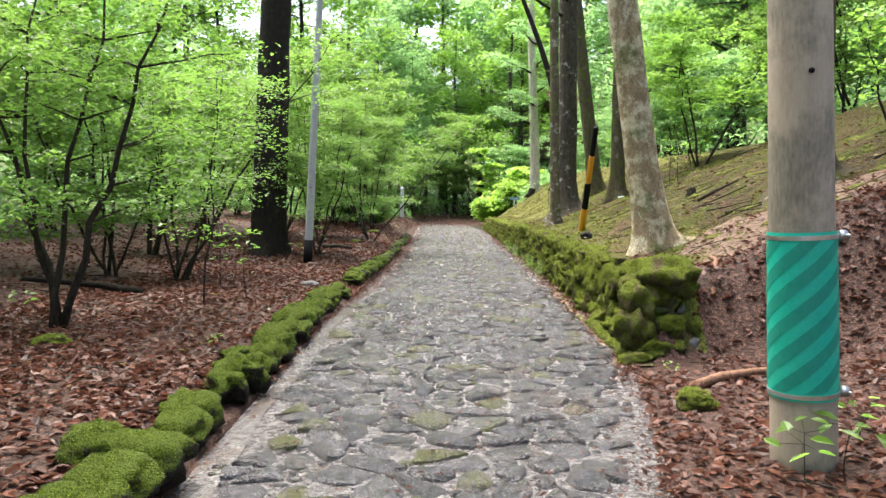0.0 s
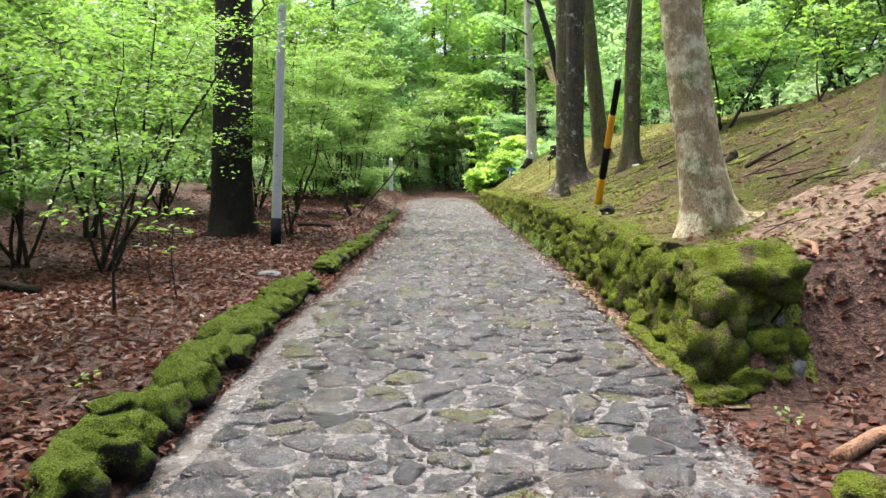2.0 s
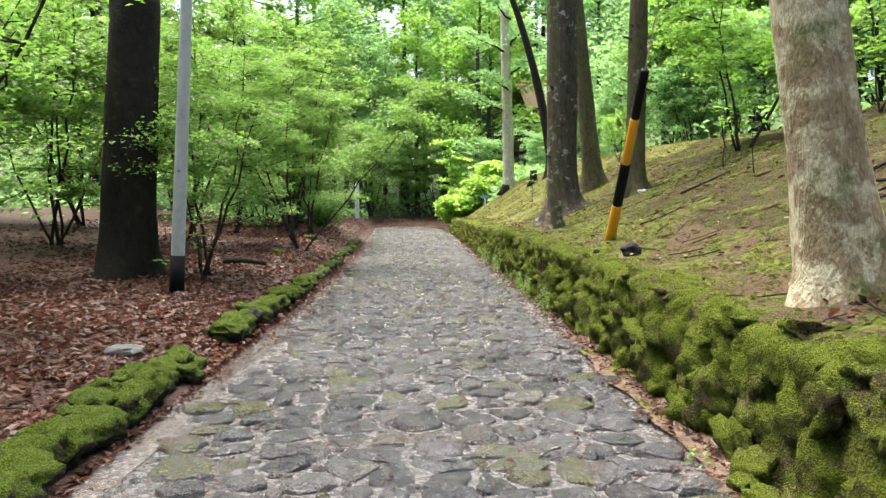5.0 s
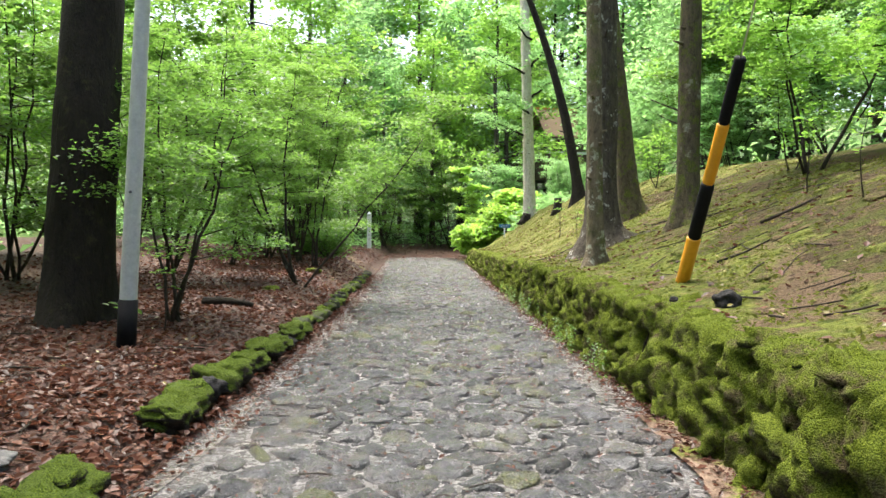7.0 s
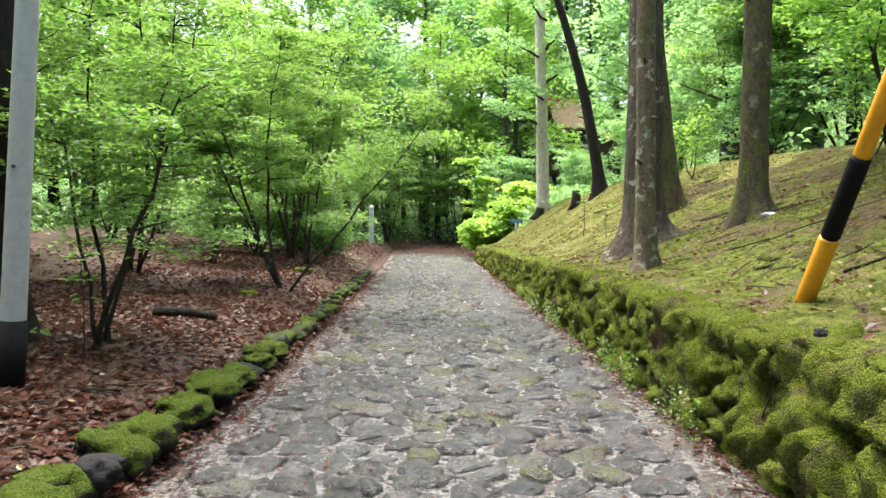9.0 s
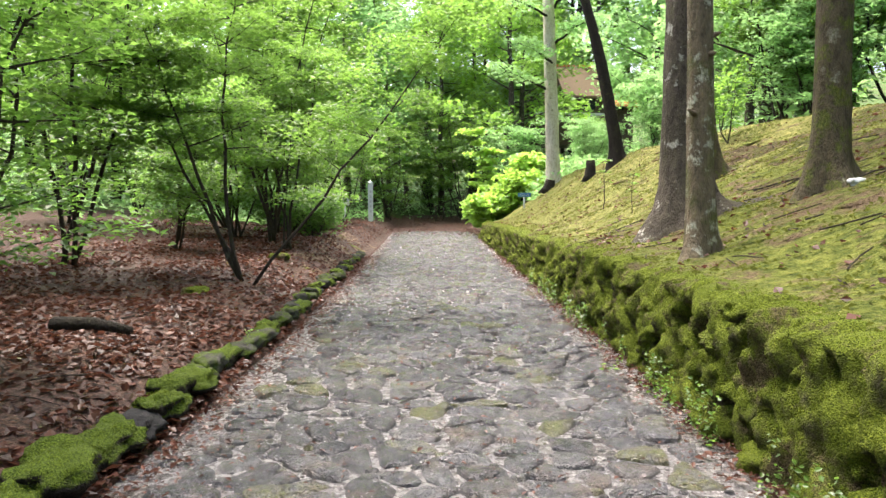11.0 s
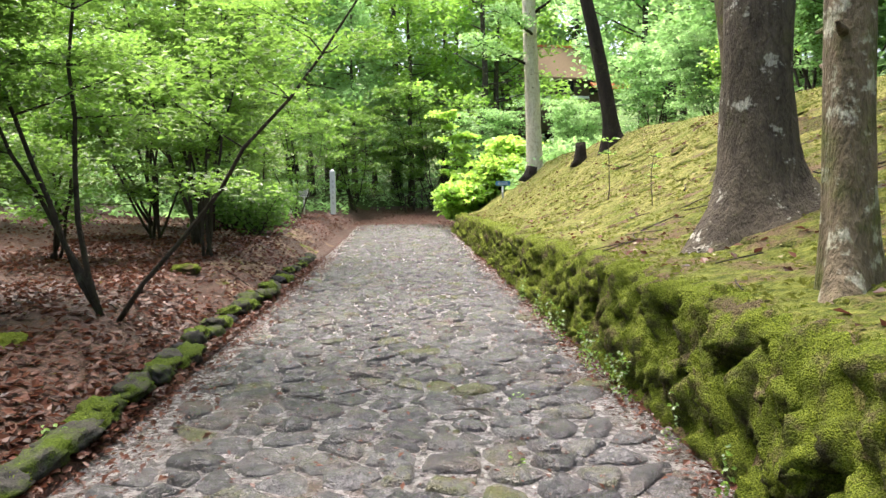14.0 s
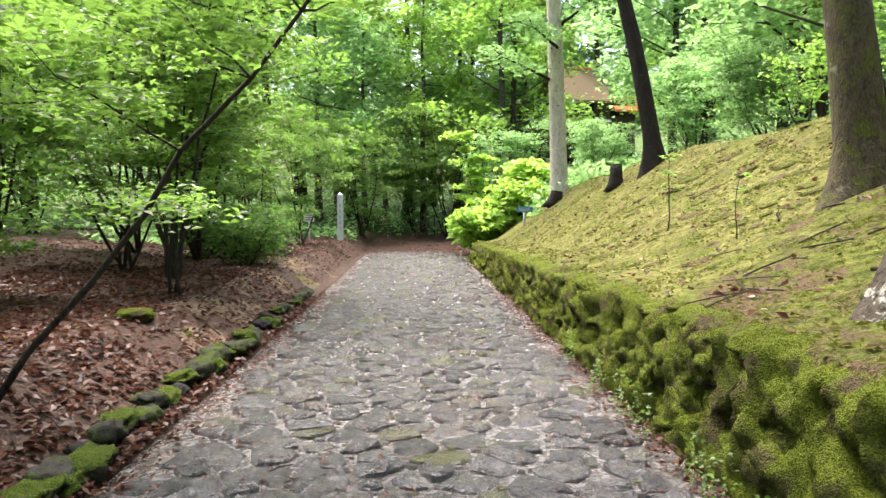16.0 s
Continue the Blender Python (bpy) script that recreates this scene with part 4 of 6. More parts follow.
def utility_pole(x, y):
    ob = thing("utility_pole", pose(x, y, land(x, y), 0, -2.7, 0), "brown-grey concrete utility pole wrapped in a green striped sheet", "pole")
    r_at = lambda z: 0.178 - 0.006 * z
    b = Buf()
    b.tube([(0, 0, -0.4 + 0.5 * i) for i in range(22)], [r_at(-0.4 + 0.5 * i) for i in range(22)], 40)
    part("shaft", b.mesh("shaft", M_CONCRETE), ob)
    b = Buf()
    b.tube([(-0.02, -0.14, 2.19), (-0.02, -0.172, 2.19)], [0.015, 0.015], 12)
    part("hole_plug", b.mesh("hole_plug", M_BLACK), ob, "small dark hole")
    z0, z1, a0, a1 = 0.40, 1.33, math.radians(150), math.radians(338)
    sheet = Buf()
    v, f = ring_sheet(r_at, z0, z1, a0, a1, 48, 4, 0.004)
    v2, f2 = ring_sheet(r_at, z0, z1, a0, a1, 48, 4, 0.010)
    sheet.add(v2, f2)
    sheet.add(v, [q[::-1] for q in f])
    sh = part("sheet", sheet.mesh("sheet", M_GREEN), ob, "green plastic wrap with darker slanting stripes")
    st = Buf()
    for k in range(-3, 10):
        zb = z0 + 0.03 + k * 0.17
        cols = []
        for i in range(25):
            t = i / 24
            a = a0 + (a1 - a0) * t
            lo, hi = zb + t * 0.52, zb + 0.085 + t * 0.52
            lo, hi = min(max(lo, z0 + 0.045), z1 - 0.045), min(max(hi, z0 + 0.045), z1 - 0.045)
            cols.append((a, lo, hi))
        for (a, lo, hi), (a_, lo_, hi_) in zip(cols, cols[1:]):
            if hi - lo < 1e-4 and hi_ - lo_ < 1e-4:
                continue
            q = [((r_at(z) + 0.0125) * math.cos(w), (r_at(z) + 0.0125) * math.sin(w), z) for w, z in ((a, lo), (a_, lo_), (a_, hi_), (a, hi))]
            st.add(q, [(0, 1, 2, 3)])
    part("stripe", st.mesh("stripe", M_GREEN_DARK), sh, "darker green slanting stripes")
    for z in (z0 + 0.025, z1 - 0.03):
        b = Buf()
        b.tube([(0, 0, z - 0.012), (0, 0, z + 0.012)], [r_at(z) + 0.014] * 2, 40)
        band = part("band", b.mesh("band", M_STEEL, False), ob, "bright steel strap")
        b = Buf()
        b.box(((r_at(z) + 0.03) * math.cos(-0.35), (r_at(z) + 0.03) * math.sin(-0.35), z), (0.06, 0.035, 0.06), -0.35, 0.008)
        b.tube([((r_at(z) + 0.05) * math.cos(-0.35), (r_at(z) + 0.05) * math.sin(-0.35) - 0.04, z), ((r_at(z) + 0.05) * math.cos(-0.35), (r_at(z) + 0.05) * math.sin(-0.35) + 0.04, z)], [0.008, 0.008], 8)
        part("buckle", b.mesh("buckle", M_STEEL), band)
    return ob


utility_pole(2.07, 4.1)


def lamp_pole(x, y):
    ob = thing("lamp_pole", pose(x, y, land(x, y), 0.6, 3.4, 0), "slim grey painted metal pole with a black base sleeve", "pole")
    b = Buf()
    b.tube([(0, 0, -0.3 + 0.5 * i) for i in range(17)], [0.088 - 0.0022 * i for i in range(17)], 20)
    part("shaft", b.mesh("shaft", M_PAINT_GREY), ob)
    b = Buf()
    b.tube([(0, 0, -0.1), (0, 0, 0.48)], [0.094, 0.093], 20)
    part("base_sleeve", b.mesh("base_sleeve", M_BLACK), ob, "matt black base sleeve")
    b = Buf()
    b.tube([(0, -0.07, 1.55), (0, -0.092, 1.55)], [0.014, 0.012], 10)
    part("bolt", b.mesh("bolt", M_INK), ob)
    return ob


lamp_pole(-2.78, 15.0)


def guy_guard(base, top):
    base, top = Vector(base), Vector(top)
    d = top - base
    ob = thing("guy_wire_guard", pose(*base), "slanting guy wire in a yellow and black plastic guard", "wire guard")
    for i in range(4):
        a, c = d * (i / 4), d * ((i + 1) / 4)
        b = Buf()
        r = (0.066 if i % 2 == 0 else 0.069) * (1 - 0.09 * i)
        b.tube([a, a.lerp(c, 0.03), a.lerp(c, 0.97), c], [r * 0.9, r, r, r * 0.9], 14)
        part("sleeve", b.mesh("sleeve", M_BLACK if i % 2 else M_YELLOW), ob, "black sleeve" if i % 2 else "orange-yellow sleeve")
    b = Buf()
    b.tube([-d * 0.12, d * 3.2], [0.008, 0.008], 6)
    part("wire", b.mesh("wire", M_STEEL), ob)
    b = Buf()
    b.tube([(0, 0, -0.1), (0.02, 0, 0.05)], [0.03, 0.02], 10)
    part("anchor_rod", b.mesh("anchor_rod", M_STEEL), ob)
    return ob


guy_guard((2.82, 14.95, 0.72), (2.82, 13.66, 2.74))

# ---- small buildings and signs at the far end ----


def boxed(name, c, s, material, parent, label="", rz=0.0, bevel=0.01):
    b = Buf()
    b.box(c, s, rz, bevel)
    return part(name, b.mesh(name, material, False), parent, label)


def cabin(x, y, z):
    ob = thing("cabin", pose(x, y, z, 0, 0, 12), "low cabin with brown shingled roof, orange eaves and white beam", "building")
    boxed("wall", (0, 0, -0.3), (7.0, 3.4, 3.6), M_TIMBER, ob)
    for k in range(3):
        w = boxed("window", (-2.2 + 2.2 * k, -1.71, 0.8), (1.2, 0.06, 0.9), M_TIMBER, ob)
        boxed("pane", (-2.2 + 2.2 * k, -1.75, 0.8), (1.05, 0.03, 0.75), M_GLASS, w)
    b = Buf()
    b.add([(-2.0, -2.3, 1.3), (1.6, -2.3, 1.3), (1.6, 0, 3.7), (-2.0, 0, 3.7), (-2.0, 2.3, 1.3), (1.6, 2.3, 1.3),
           (-2.0, -2.3, 1.18), (1.6, -2.3, 1.18), (1.6, 0, 3.58), (-2.0, 0, 3.58), (-2.0, 2.3, 1.18), (1.6, 2.3, 1.18)],
          [(0, 1, 2, 3), (3, 2, 5, 4), (7, 6, 9, 8), (8, 9, 10, 11), (0, 6, 7, 1), (4, 5, 11, 10), (1, 7, 8, 2), (2, 8, 11, 5), (6, 0, 3, 9), (9, 3, 4, 10)])
    roof = part("roof", b.mesh("roof", M_ROOF, False), ob)
    boxed("ridge", (-0.2, 0, 3.7), (3.7, 0.25, 0.14), M_ROOF_RED, roof, "orange-red ridge cap")
    b = Buf()
    b.add([(1.7, -2.5, 0.75), (4.4, -2.5, 0.75), (4.4, 0.2, 2.0), (1.7, 0.2, 2.0), (1.7, -2.5, 0.6), (4.4, -2.5, 0.6), (4.4, 0.2, 1.85), (1.7, 0.2, 1.85)],
          [(0, 1, 2, 3), (5, 4, 7, 6), (0, 4, 5, 1), (1, 5, 6, 2), (2, 6, 7, 3), (3, 7, 4, 0)])
    part("porch_roof", b.mesh("porch_roof", M_ROOF_RED, False), ob, "orange-red porch roof")
    boxed("beam", (-1.5, -2.45, 0.0), (5.6, 0.16, 0.16), M_WHITE, ob, "white painted beam")
    for k in range(4):
        b = Buf()
        b.tube([(-3.4 + 2.1 * k, -2.45, -2.6), (-3.4 + 2.1 * k, -2.45, 0.0)], [0.08, 0.08], 8)
        part("post", b.mesh("post", M_TIMBER), ob)
    return ob


cabin(11.1, 66.0, 6.85)


def marker_post(x, y):
    ob = thing("marker_post", pose(x, y, land(x, y)), "square white marker post with worn dark lettering", "post")
    b = Buf()
    b.box((0, 0, 0.95), (0.24, 0.24, 2.0), 0, 0.02)
    part("shaft", b.mesh("shaft", M_WHITE, False), ob)
    b = Buf()
    b.add([(-0.12, -0.12, 1.95), (0.12, -0.12, 1.95), (0.12, 0.12, 1.95), (-0.12, 0.12, 1.95), (0, 0, 2.08)], [(0, 1, 4), (1, 2, 4), (2, 3, 4), (3, 0, 4)])
    part("cap", b.mesh("cap", M_WHITE, False), ob)
    for k in range(5):
        boxed("lettering", (0.01, -0.122, 1.5 - 0.25 * k), (0.09, 0.008, 0.12), M_PAINT_GREY, ob, "worn grey mark", 0, 0.002)
    return ob


marker_post(-2.75, 49.2)


def board_sign(kind, x, y, h, w, bh, face, label):
    ob = thing(kind, pose(x, y, land(x, y)), label, "sign")
    b = Buf()
    b.tube([(0, 0, -0.2), (0, 0, h)], [0.035, 0.035], 8)
    part("post", b.mesh("post", M_WHITE), ob)
    board = boxed("board", (0, -0.05, h), (w, 0.03, bh), face, ob)
    for k in range(3):
        boxed("lettering", (0, -0.068, h + bh * (0.25 - 0.25 * k)), (w * 0.7, 0.006, bh * 0.08), M_INK if face is M_WHITE else M_WHITE, board, "", 0, 0.001)
    return ob


board_sign("small_sign", -3.85, 47.5, 0.95, 0.42, 0.36, M_WHITE, "small white notice board on a thin white post")
board_sign("small_sign", 3.9, 40.2, 0.5, 0.5, 0.16, M_BLUE, "low blue and white label sign by the bushes")


def handrail():
    ob = thing("handrail", pose(0.6, 57, land(0.6, 57)), "low weathered timber handrail on the rising trail", "handrail")
    for k in range(4):
        b = Buf()
        b.tube([(0.5 * k, 1.2 * k, -0.2), (0.5 * k, 1.2 * k, 0.9 + 0.2 * k)], [0.05, 0.045], 8)
        part("post", b.mesh("post", M_BARK_GREY), ob)
    b = Buf()
    b.tube([(-0.1, -0.2, 0.85), (1.6, 3.8, 1.5)], [0.045, 0.04], 8)
    part("rail", b.mesh("rail", M_BARK_GREY), ob)


handrail()

# ---- loose stones, stumps, branches ----


def blob_mesh(name, seed, material, sub=3, rough=0.28, freq=1.6, flat=0.8):
    bm = bmesh.new()
    bmesh.ops.create_icosphere(bm, subdivisions=sub, radius=1)
    for v in bm.verts:
        d = v.co.copy()
        k = 1 + rough * noise.noise(d * freq + Vector((seed * 3.1, 0, 0))) + 0.45 * rough * noise.noise(d * freq * 2.7 + Vector((0, seed * 2.3, 0))) + 0.3 * rough * noise.noise(d * freq * 6.5 + Vector((seed, seed * 1.3, 0)))
        box = max(abs(d.x), abs(d.y), abs(d.z))
        v.co = d * k * (0.75 + 0.25 / box) * 0.9
    me = bpy.data.meshes.new(name)
    bm.to_mesh(me)
    bm.free()
    me.polygons.foreach_set("use_smooth", [True] * len(me.polygons))
    me.materials.append(material)
    return me


def sized(x, y, z, sx, sy, sz, rx=0, ry=0, rz=0):
    return pose(x, y, z, rx, ry, rz) @ Matrix.Diagonal((sx, sy, sz, 1))


def loose(kind, seed, x, y, s, material, label, category, rz=0, sink=0.3):
    ob = new(kind, blob_mesh(kind, seed, material, 4))
    ob.matrix_basis = sized(x, y, land(x, y) + s[2] * (1 - 2 * sink) * 0.8, *s, 0, 0, rz)
    return tagged(ob, label, category)


loose("rock", 1, 2.62, 13.35, (0.12, 0.1, 0.1), M_DARKROCK, "flat dark grey stone on the mossy wall top", "rock", 20)
loose("rock", 2, 2.38, 13.9, (0.06, 0.05, 0.045), M_DARKROCK, "small black stone on the wall top", "rock", 60)
loose("rock", 3, 2.05, 7.15, (0.16, 0.2, 0.09), M_ROCK, "pale grey rock leaning on the wall end", "rock", 40)
loose("rock", 4, 1.72, 6.55, (0.17, 0.13, 0.06), M_LITTER, "reddish half-buried stone at the wall end", "rock", 10)
loose("rock", 5, 1.86, 16.4, (0.07, 0.06, 0.05), M_PEBBLE, "dark pebble at the foot of the wall", "rock", 0)
loose("rock", 6, -2.1, 11.4, (0.17, 0.13, 0.06), M_PEBBLE, "flat grey stone lying in the litter", "rock", 25)
loose("rock", 7, 4.75, 19.55, (0.1, 0.07, 0.05), M_WHITE, "small whitish stone by a tree base", "rock", 5)
loose("rock", 8, 0.35, 6.2, (0.05, 0.04, 0.03), M_PEBBLE, "dark loose stone on the path", "rock", 5)
loose("rock", 9, -1.12, 12.6, (0.09, 0.07, 0.06), M_PEBBLE, "dark stone on the gutter edge", "rock", 5)
loose("moss_cushion", 11, 1.85, 5.25, (0.16, 0.13, 0.11), M_MOSSSTONE, "bright green moss cushion on leaf litter", "moss", 0)
loose("moss_cushion", 12, -3.3, 6.1, (0.17, 0.13, 0.07), M_MOSSSTONE, "flat moss cushion among dead leaves", "moss", 40)
loose("moss_cushion", 13, -2.5, 20.7, (0.2, 0.15, 0.08), M_MOSSSTONE, "low moss cushion under a maple", "moss", 70)
loose("moss_cushion", 14, -2.35, 24.8, (0.2, 0.16, 0.08), M_MOSSSTONE, "low moss cushion by dead leaves", "moss", 10)


def stump(x, y, r, h, material, label, lean=0.0):
    ob = thing("stump", pose(x, y, land(x, y), 0, lean, 0), label, "stump")
    b = Buf()
    b.tube([(0, 0, -0.15), (0, 0, 0.05), (0.01, 0, h * 0.6), (0, 0, h)], [r * 1.5, r * 1.2, r, r * 0.9], 14, lobes=0.3, rough=0.25)
    part("bole", b.mesh("bole", material), ob)
    return ob


stump(-1.55, 27.0, 0.1, 0.2, M_BARK_DARK, "short dark rotten stump at the path edge", 25)
stump(4.75, 39.6, 0.2, 0.4, M_BARK_DARK, "reddish-brown broken stump below a whitish trunk", 12)
stump(5.2, 34.4, 0.15, 0.5, M_BARK_DARK, "black hollow stump beside a leaning tree")
stump(4.6, 13.6, 0.07, 0.14, M_BARK_DARK, "small dark stump on the bank")


def branch(pts, r, label, material=M_TWIG):
    z = [(x, y, land(x, y) + h) for x, y, h in pts]
    b = Buf()
    b.tube(z, [r * (1 - 0.45 * i / (len(z) - 1)) for i in range(len(z))], 8, rough=0.2)
    o = Vector(z[0])
    b.v = [tuple(Vector(q) - o) for q in b.v]
    ob = new("fallen_branch", b.mesh("fallen_branch", material))
    ob.location = o
    return tagged(ob, label, "branch")


branch([(2.0, 5.75, 0.03), (2.3, 5.95, 0.06), (2.7, 6.2, 0.05), (3.2, 6.4, 0.04)], 0.045, "peeling reddish fallen branch on the soil", M_BARK_RED)
branch([(2.75, 7.4, 0.03), (2.95, 7.9, 0.05), (3.0, 8.2, 0.03)], 0.03, "short broken reddish stick by the wall end", M_BARK_RED)
branch([(-3.0, 18.4, 0.05), (-2.6, 18.3, 0.07), (-2.25, 18.2, 0.05)], 0.07, "short rotting log in leaf litter", M_BARK_DARK)
branch([(4.3, 16.4, 0.02), (4.7, 16.3, 0.03), (5.1, 16.5, 0.02)], 0.02, "dark root-like branch on the mossy bank", M_TWIG)
branch([(4.3, 12.4, 0.02), (4.6, 12.5, 0.04), (4.95, 12.35, 0.03)], 0.028, "dark branch lying across the slope", M_TWIG)
branch([(-3.9, 9.4, 0.05), (-4.6, 9.8, 0.09), (-5.6, 9.7, 0.07)], 0.06, "dark log half sunk in litter", M_BARK_DARK)



def bank_relief():
    """Low moss hummocks and thin exposed roots over the bank, each gathered in one mesh."""
    rg, hum, roots = random.Random(31), Buf(), Buf()
    domes = [blob_mesh("hummock", 130 + i, M_MOSSBANK, 2, 0.5, 1.6) for i in range(5)]
    for _ in range(420):
        y = rg.uniform(8.5, 31)
        x = right_x(y) + rg.uniform(0.5, 4.8)
        r = rg.uniform(0.05, 0.2)
        m = sized(x, y, land(x, y) - 0.1 * r, r * rg.uniform(0.8, 1.3), r * rg.uniform(0.8, 1.5), r * rg.uniform(0.2, 0.32), 0, -21 if x > right_x(y) + 1.1 else -8, 0)
        me = domes[rg.randrange(5)]
        hum.add([tuple(m @ q.co) for q in me.vertices], [tuple(q.vertices) for q in me.polygons])
    for _ in range(34):
        y = rg.uniform(9, 25)
        x, a = right_x(y) + rg.uniform(0.9, 5), rg.uniform(0, 6.28)
        step, pts = rg.uniform(0.08, 0.2), []
        for i in range(7):
            pts.append((x, y, land(x, y) + 0.012))
            a += rg.uniform(-0.4, 0.4)
            x, y = x + step * math.cos(a), y + step * math.sin(a)
        r = rg.uniform(0.006, 0.018)
        roots.tube(pts, [r * (1 - 0.12 * i) for i in range(7)], 6, rough=0.3)
    tagged(new("moss_hummocks", hum.mesh("moss_hummocks", M_MOSSBANK)), "low uneven moss hummocks over the bank", "moss", kind="stuff")
    tagged(new("exposed_roots", roots.mesh("exposed_roots", M_BARK_DARK)), "thin dark roots running over the mossy bank", "roots", kind="stuff")


bank_relief()

# young plants


def shoot_meshes(seed, height, tiers, leaf, r0=0.004):
    """A young plant: a thin stem with whorls of a few leaves."""
    rg, rsd = random.Random(seed), np.random.RandomState(seed)
    b = Buf()
    pts = stem_curve(rg, (0, 0, -0.03), (rg.uniform(-0.1, 0.1) * height, rg.uniform(-0.1, 0.1) * height, height), 0.06 * height, 5, 0.015 * height)
    b.tube(pts, [r0 * (1 - 0.12 * i) for i in range(6)], 5)
    P = []
    for k in range(tiers):
        p = pts[5 - (k * 3) // max(1, tiers)]
        for m in range(rg.randrange(4, 7)):
            a = rg.uniform(0, 6.28)
            d = leaf * rg.uniform(0.5, 1.6)
            q = p + Vector((math.cos(a) * d, math.sin(a) * d, rg.uniform(-0.02, 0.05)))
            b.tube([p, q], [r0 * 0.4, r0 * 0.3], 4, caps=False)
            P.append(tuple(q))
    P = np.array(P)
    return b.mesh("trunk", M_TWIG), leaves("crown", P, leaf * rsd.uniform(0.7, 1.2, len(P)), M_LEAF_LIME, rsd, 0.3, 0.5, True, 0.1)


sap = shoot_meshes(401, 0.95, 5, 0.11, 0.011)
sap2 = maple_meshes(402, 1.8, 0.7, 2, 420, 0.1, M_LEAF_LIME, M_TWIG, r0=0.016, hexa=True, spray=0.35)
weed = shoot_meshes(403, 0.24, 2, 0.1)
for x, y, s, rz in ((3.85, 27.0, 1.0, 0), (4.9, 15.3, 0.9, 90), (5.3, 17.2, 1.0, 200), (6.3, 12.4, 1.1, 300), (3.9, 25.0, 0.7, 50), (-2.5, 9.3, 0.9, 140), (-2.75, 16.0, 0.9, 30), (-3.1, 10.2, 0.8, 220)):
    plant("sapling", sap, x, y, "thin young sapling with a few fresh leaves", rz, s, "young saplings", "sapling")
for x, y, s, rz in ((6.6, 27.5, 1.0, 0), (6.8, 11.0, 1.2, 80), (7.4, 16.5, 1.2, 170), (7.2, 21.5, 1.0, 260), (7.6, 30.5, 1.0, 30)):
    plant("sapling", sap2, x, y, "slender sapling with light green leaves", rz, s, "young saplings", "sapling")
for x, y, s, rz in ((1.9, 3.75, 1.2, 0), (2.15, 3.8, 1.3, 120), (2.5, 4.3, 1.0, 200), (1.95, 6.2, 0.5, 60), (-2.0, 6.4, 0.5, 10), (-4.4, 7.6, 1.0, 80), (-3.2, 15.9, 1.2, 150), (0.9, 11.2, 0.3, 0), (1.3, 20.2, 0.4, 0), (1.8, 18.0, 0.6, 200),
                    (1.75, 9.3, 0.5, 20), (-1.5, 19.3, 0.5, 90), (1.1, 19.0, 0.4, 40)):
    plant("weed", weed, x, y, "small fresh green weed", rz, s, "weeds", "weed")

# ---- retaining wall and kerb: single mossy stones ----


def billow(x, y, z):
    """Rounded knobs with sharp creases between them, 0 in the crease."""
    return abs(noise.noise(Vector((x, y, z))))


def lumpy_core():
    """The wall's body: knobs of packed moss over stones, with deep creases, hollows and drips."""
    v, f = [], []
    ys = [WALL_START + 0.4]
    while ys[-1] < WALL_END:
        ys.append(ys[-1] + (0.026 if ys[-1] < 24 else 0.08))
    rows = 30
    for y in ys:
        x, z, top = right_x(y), path_z(y), lerp_table(y, WALL_HEIGHT) + 0.06 * noise.noise(Vector((y * 1.1, 0, 31)))
        for i in range(rows):
            t = i / (rows - 1)
            if t < 0.72:
                u = t / 0.72
                px, pz = x + 0.13 + 0.12 * u * u, z - 0.12 + (top + 0.1) * u
                out = 0.35 + 0.65 * smooth(0, 0.25, u)
            else:
                u = (t - 0.72) / 0.28
                px, pz = x + 0.25 + 0.5 * u, z + top - 0.02 + 0.05 * math.sin(math.pi * min(1, u * 1.3)) + 0.06 * u
                out = (1 - u) ** 0.6
            h = pz - z + 0.15 * noise.noise(Vector((y * 1.7, pz * 1.5, 44)))
            yy = y + 0.12 * noise.noise(Vector((y * 2.2, pz * 3.0, 23)))
            a = (0.6 + 0.4 * smooth(9, 12, y)) * (0.16 * billow(yy * 2.6, h * 2.2, 5) + 0.16 * billow(yy * 5.6, h * 3.4, 8) + 0.06 * noise.noise(Vector((yy * 9, h * 3.5, 6)))) + 0.07 * billow(yy * 13, h * 7, 1) + 0.045 * noise.noise(Vector((y * 26, pz * 22, 2)))
            hole = 0.0
            if t < 0.72:
                hole = max(0.0, noise.noise(Vector((y * 3.6, pz * 5.0, 15))) - 0.2) * 1.1 * smooth(0.1, 0.4, u) * smooth(1.0, 0.8, u)
            v.append((px - (a - 0.09) * out + hole, y, pz + (0.35 * a - 0.03) * (0.3 + out)))
    n = len(ys)
    for j in range(n - 1):
        for i in range(rows - 1):
            f.append((j * rows + i, (j + 1) * rows + i, (j + 1) * rows + i + 1, j * rows + i + 1))
    f += [tuple(range(rows)), tuple(range((n - 1) * rows, n * rows))[::-1]]
    return make_mesh("wall_bank", v, f, M_MOSSSTONE)


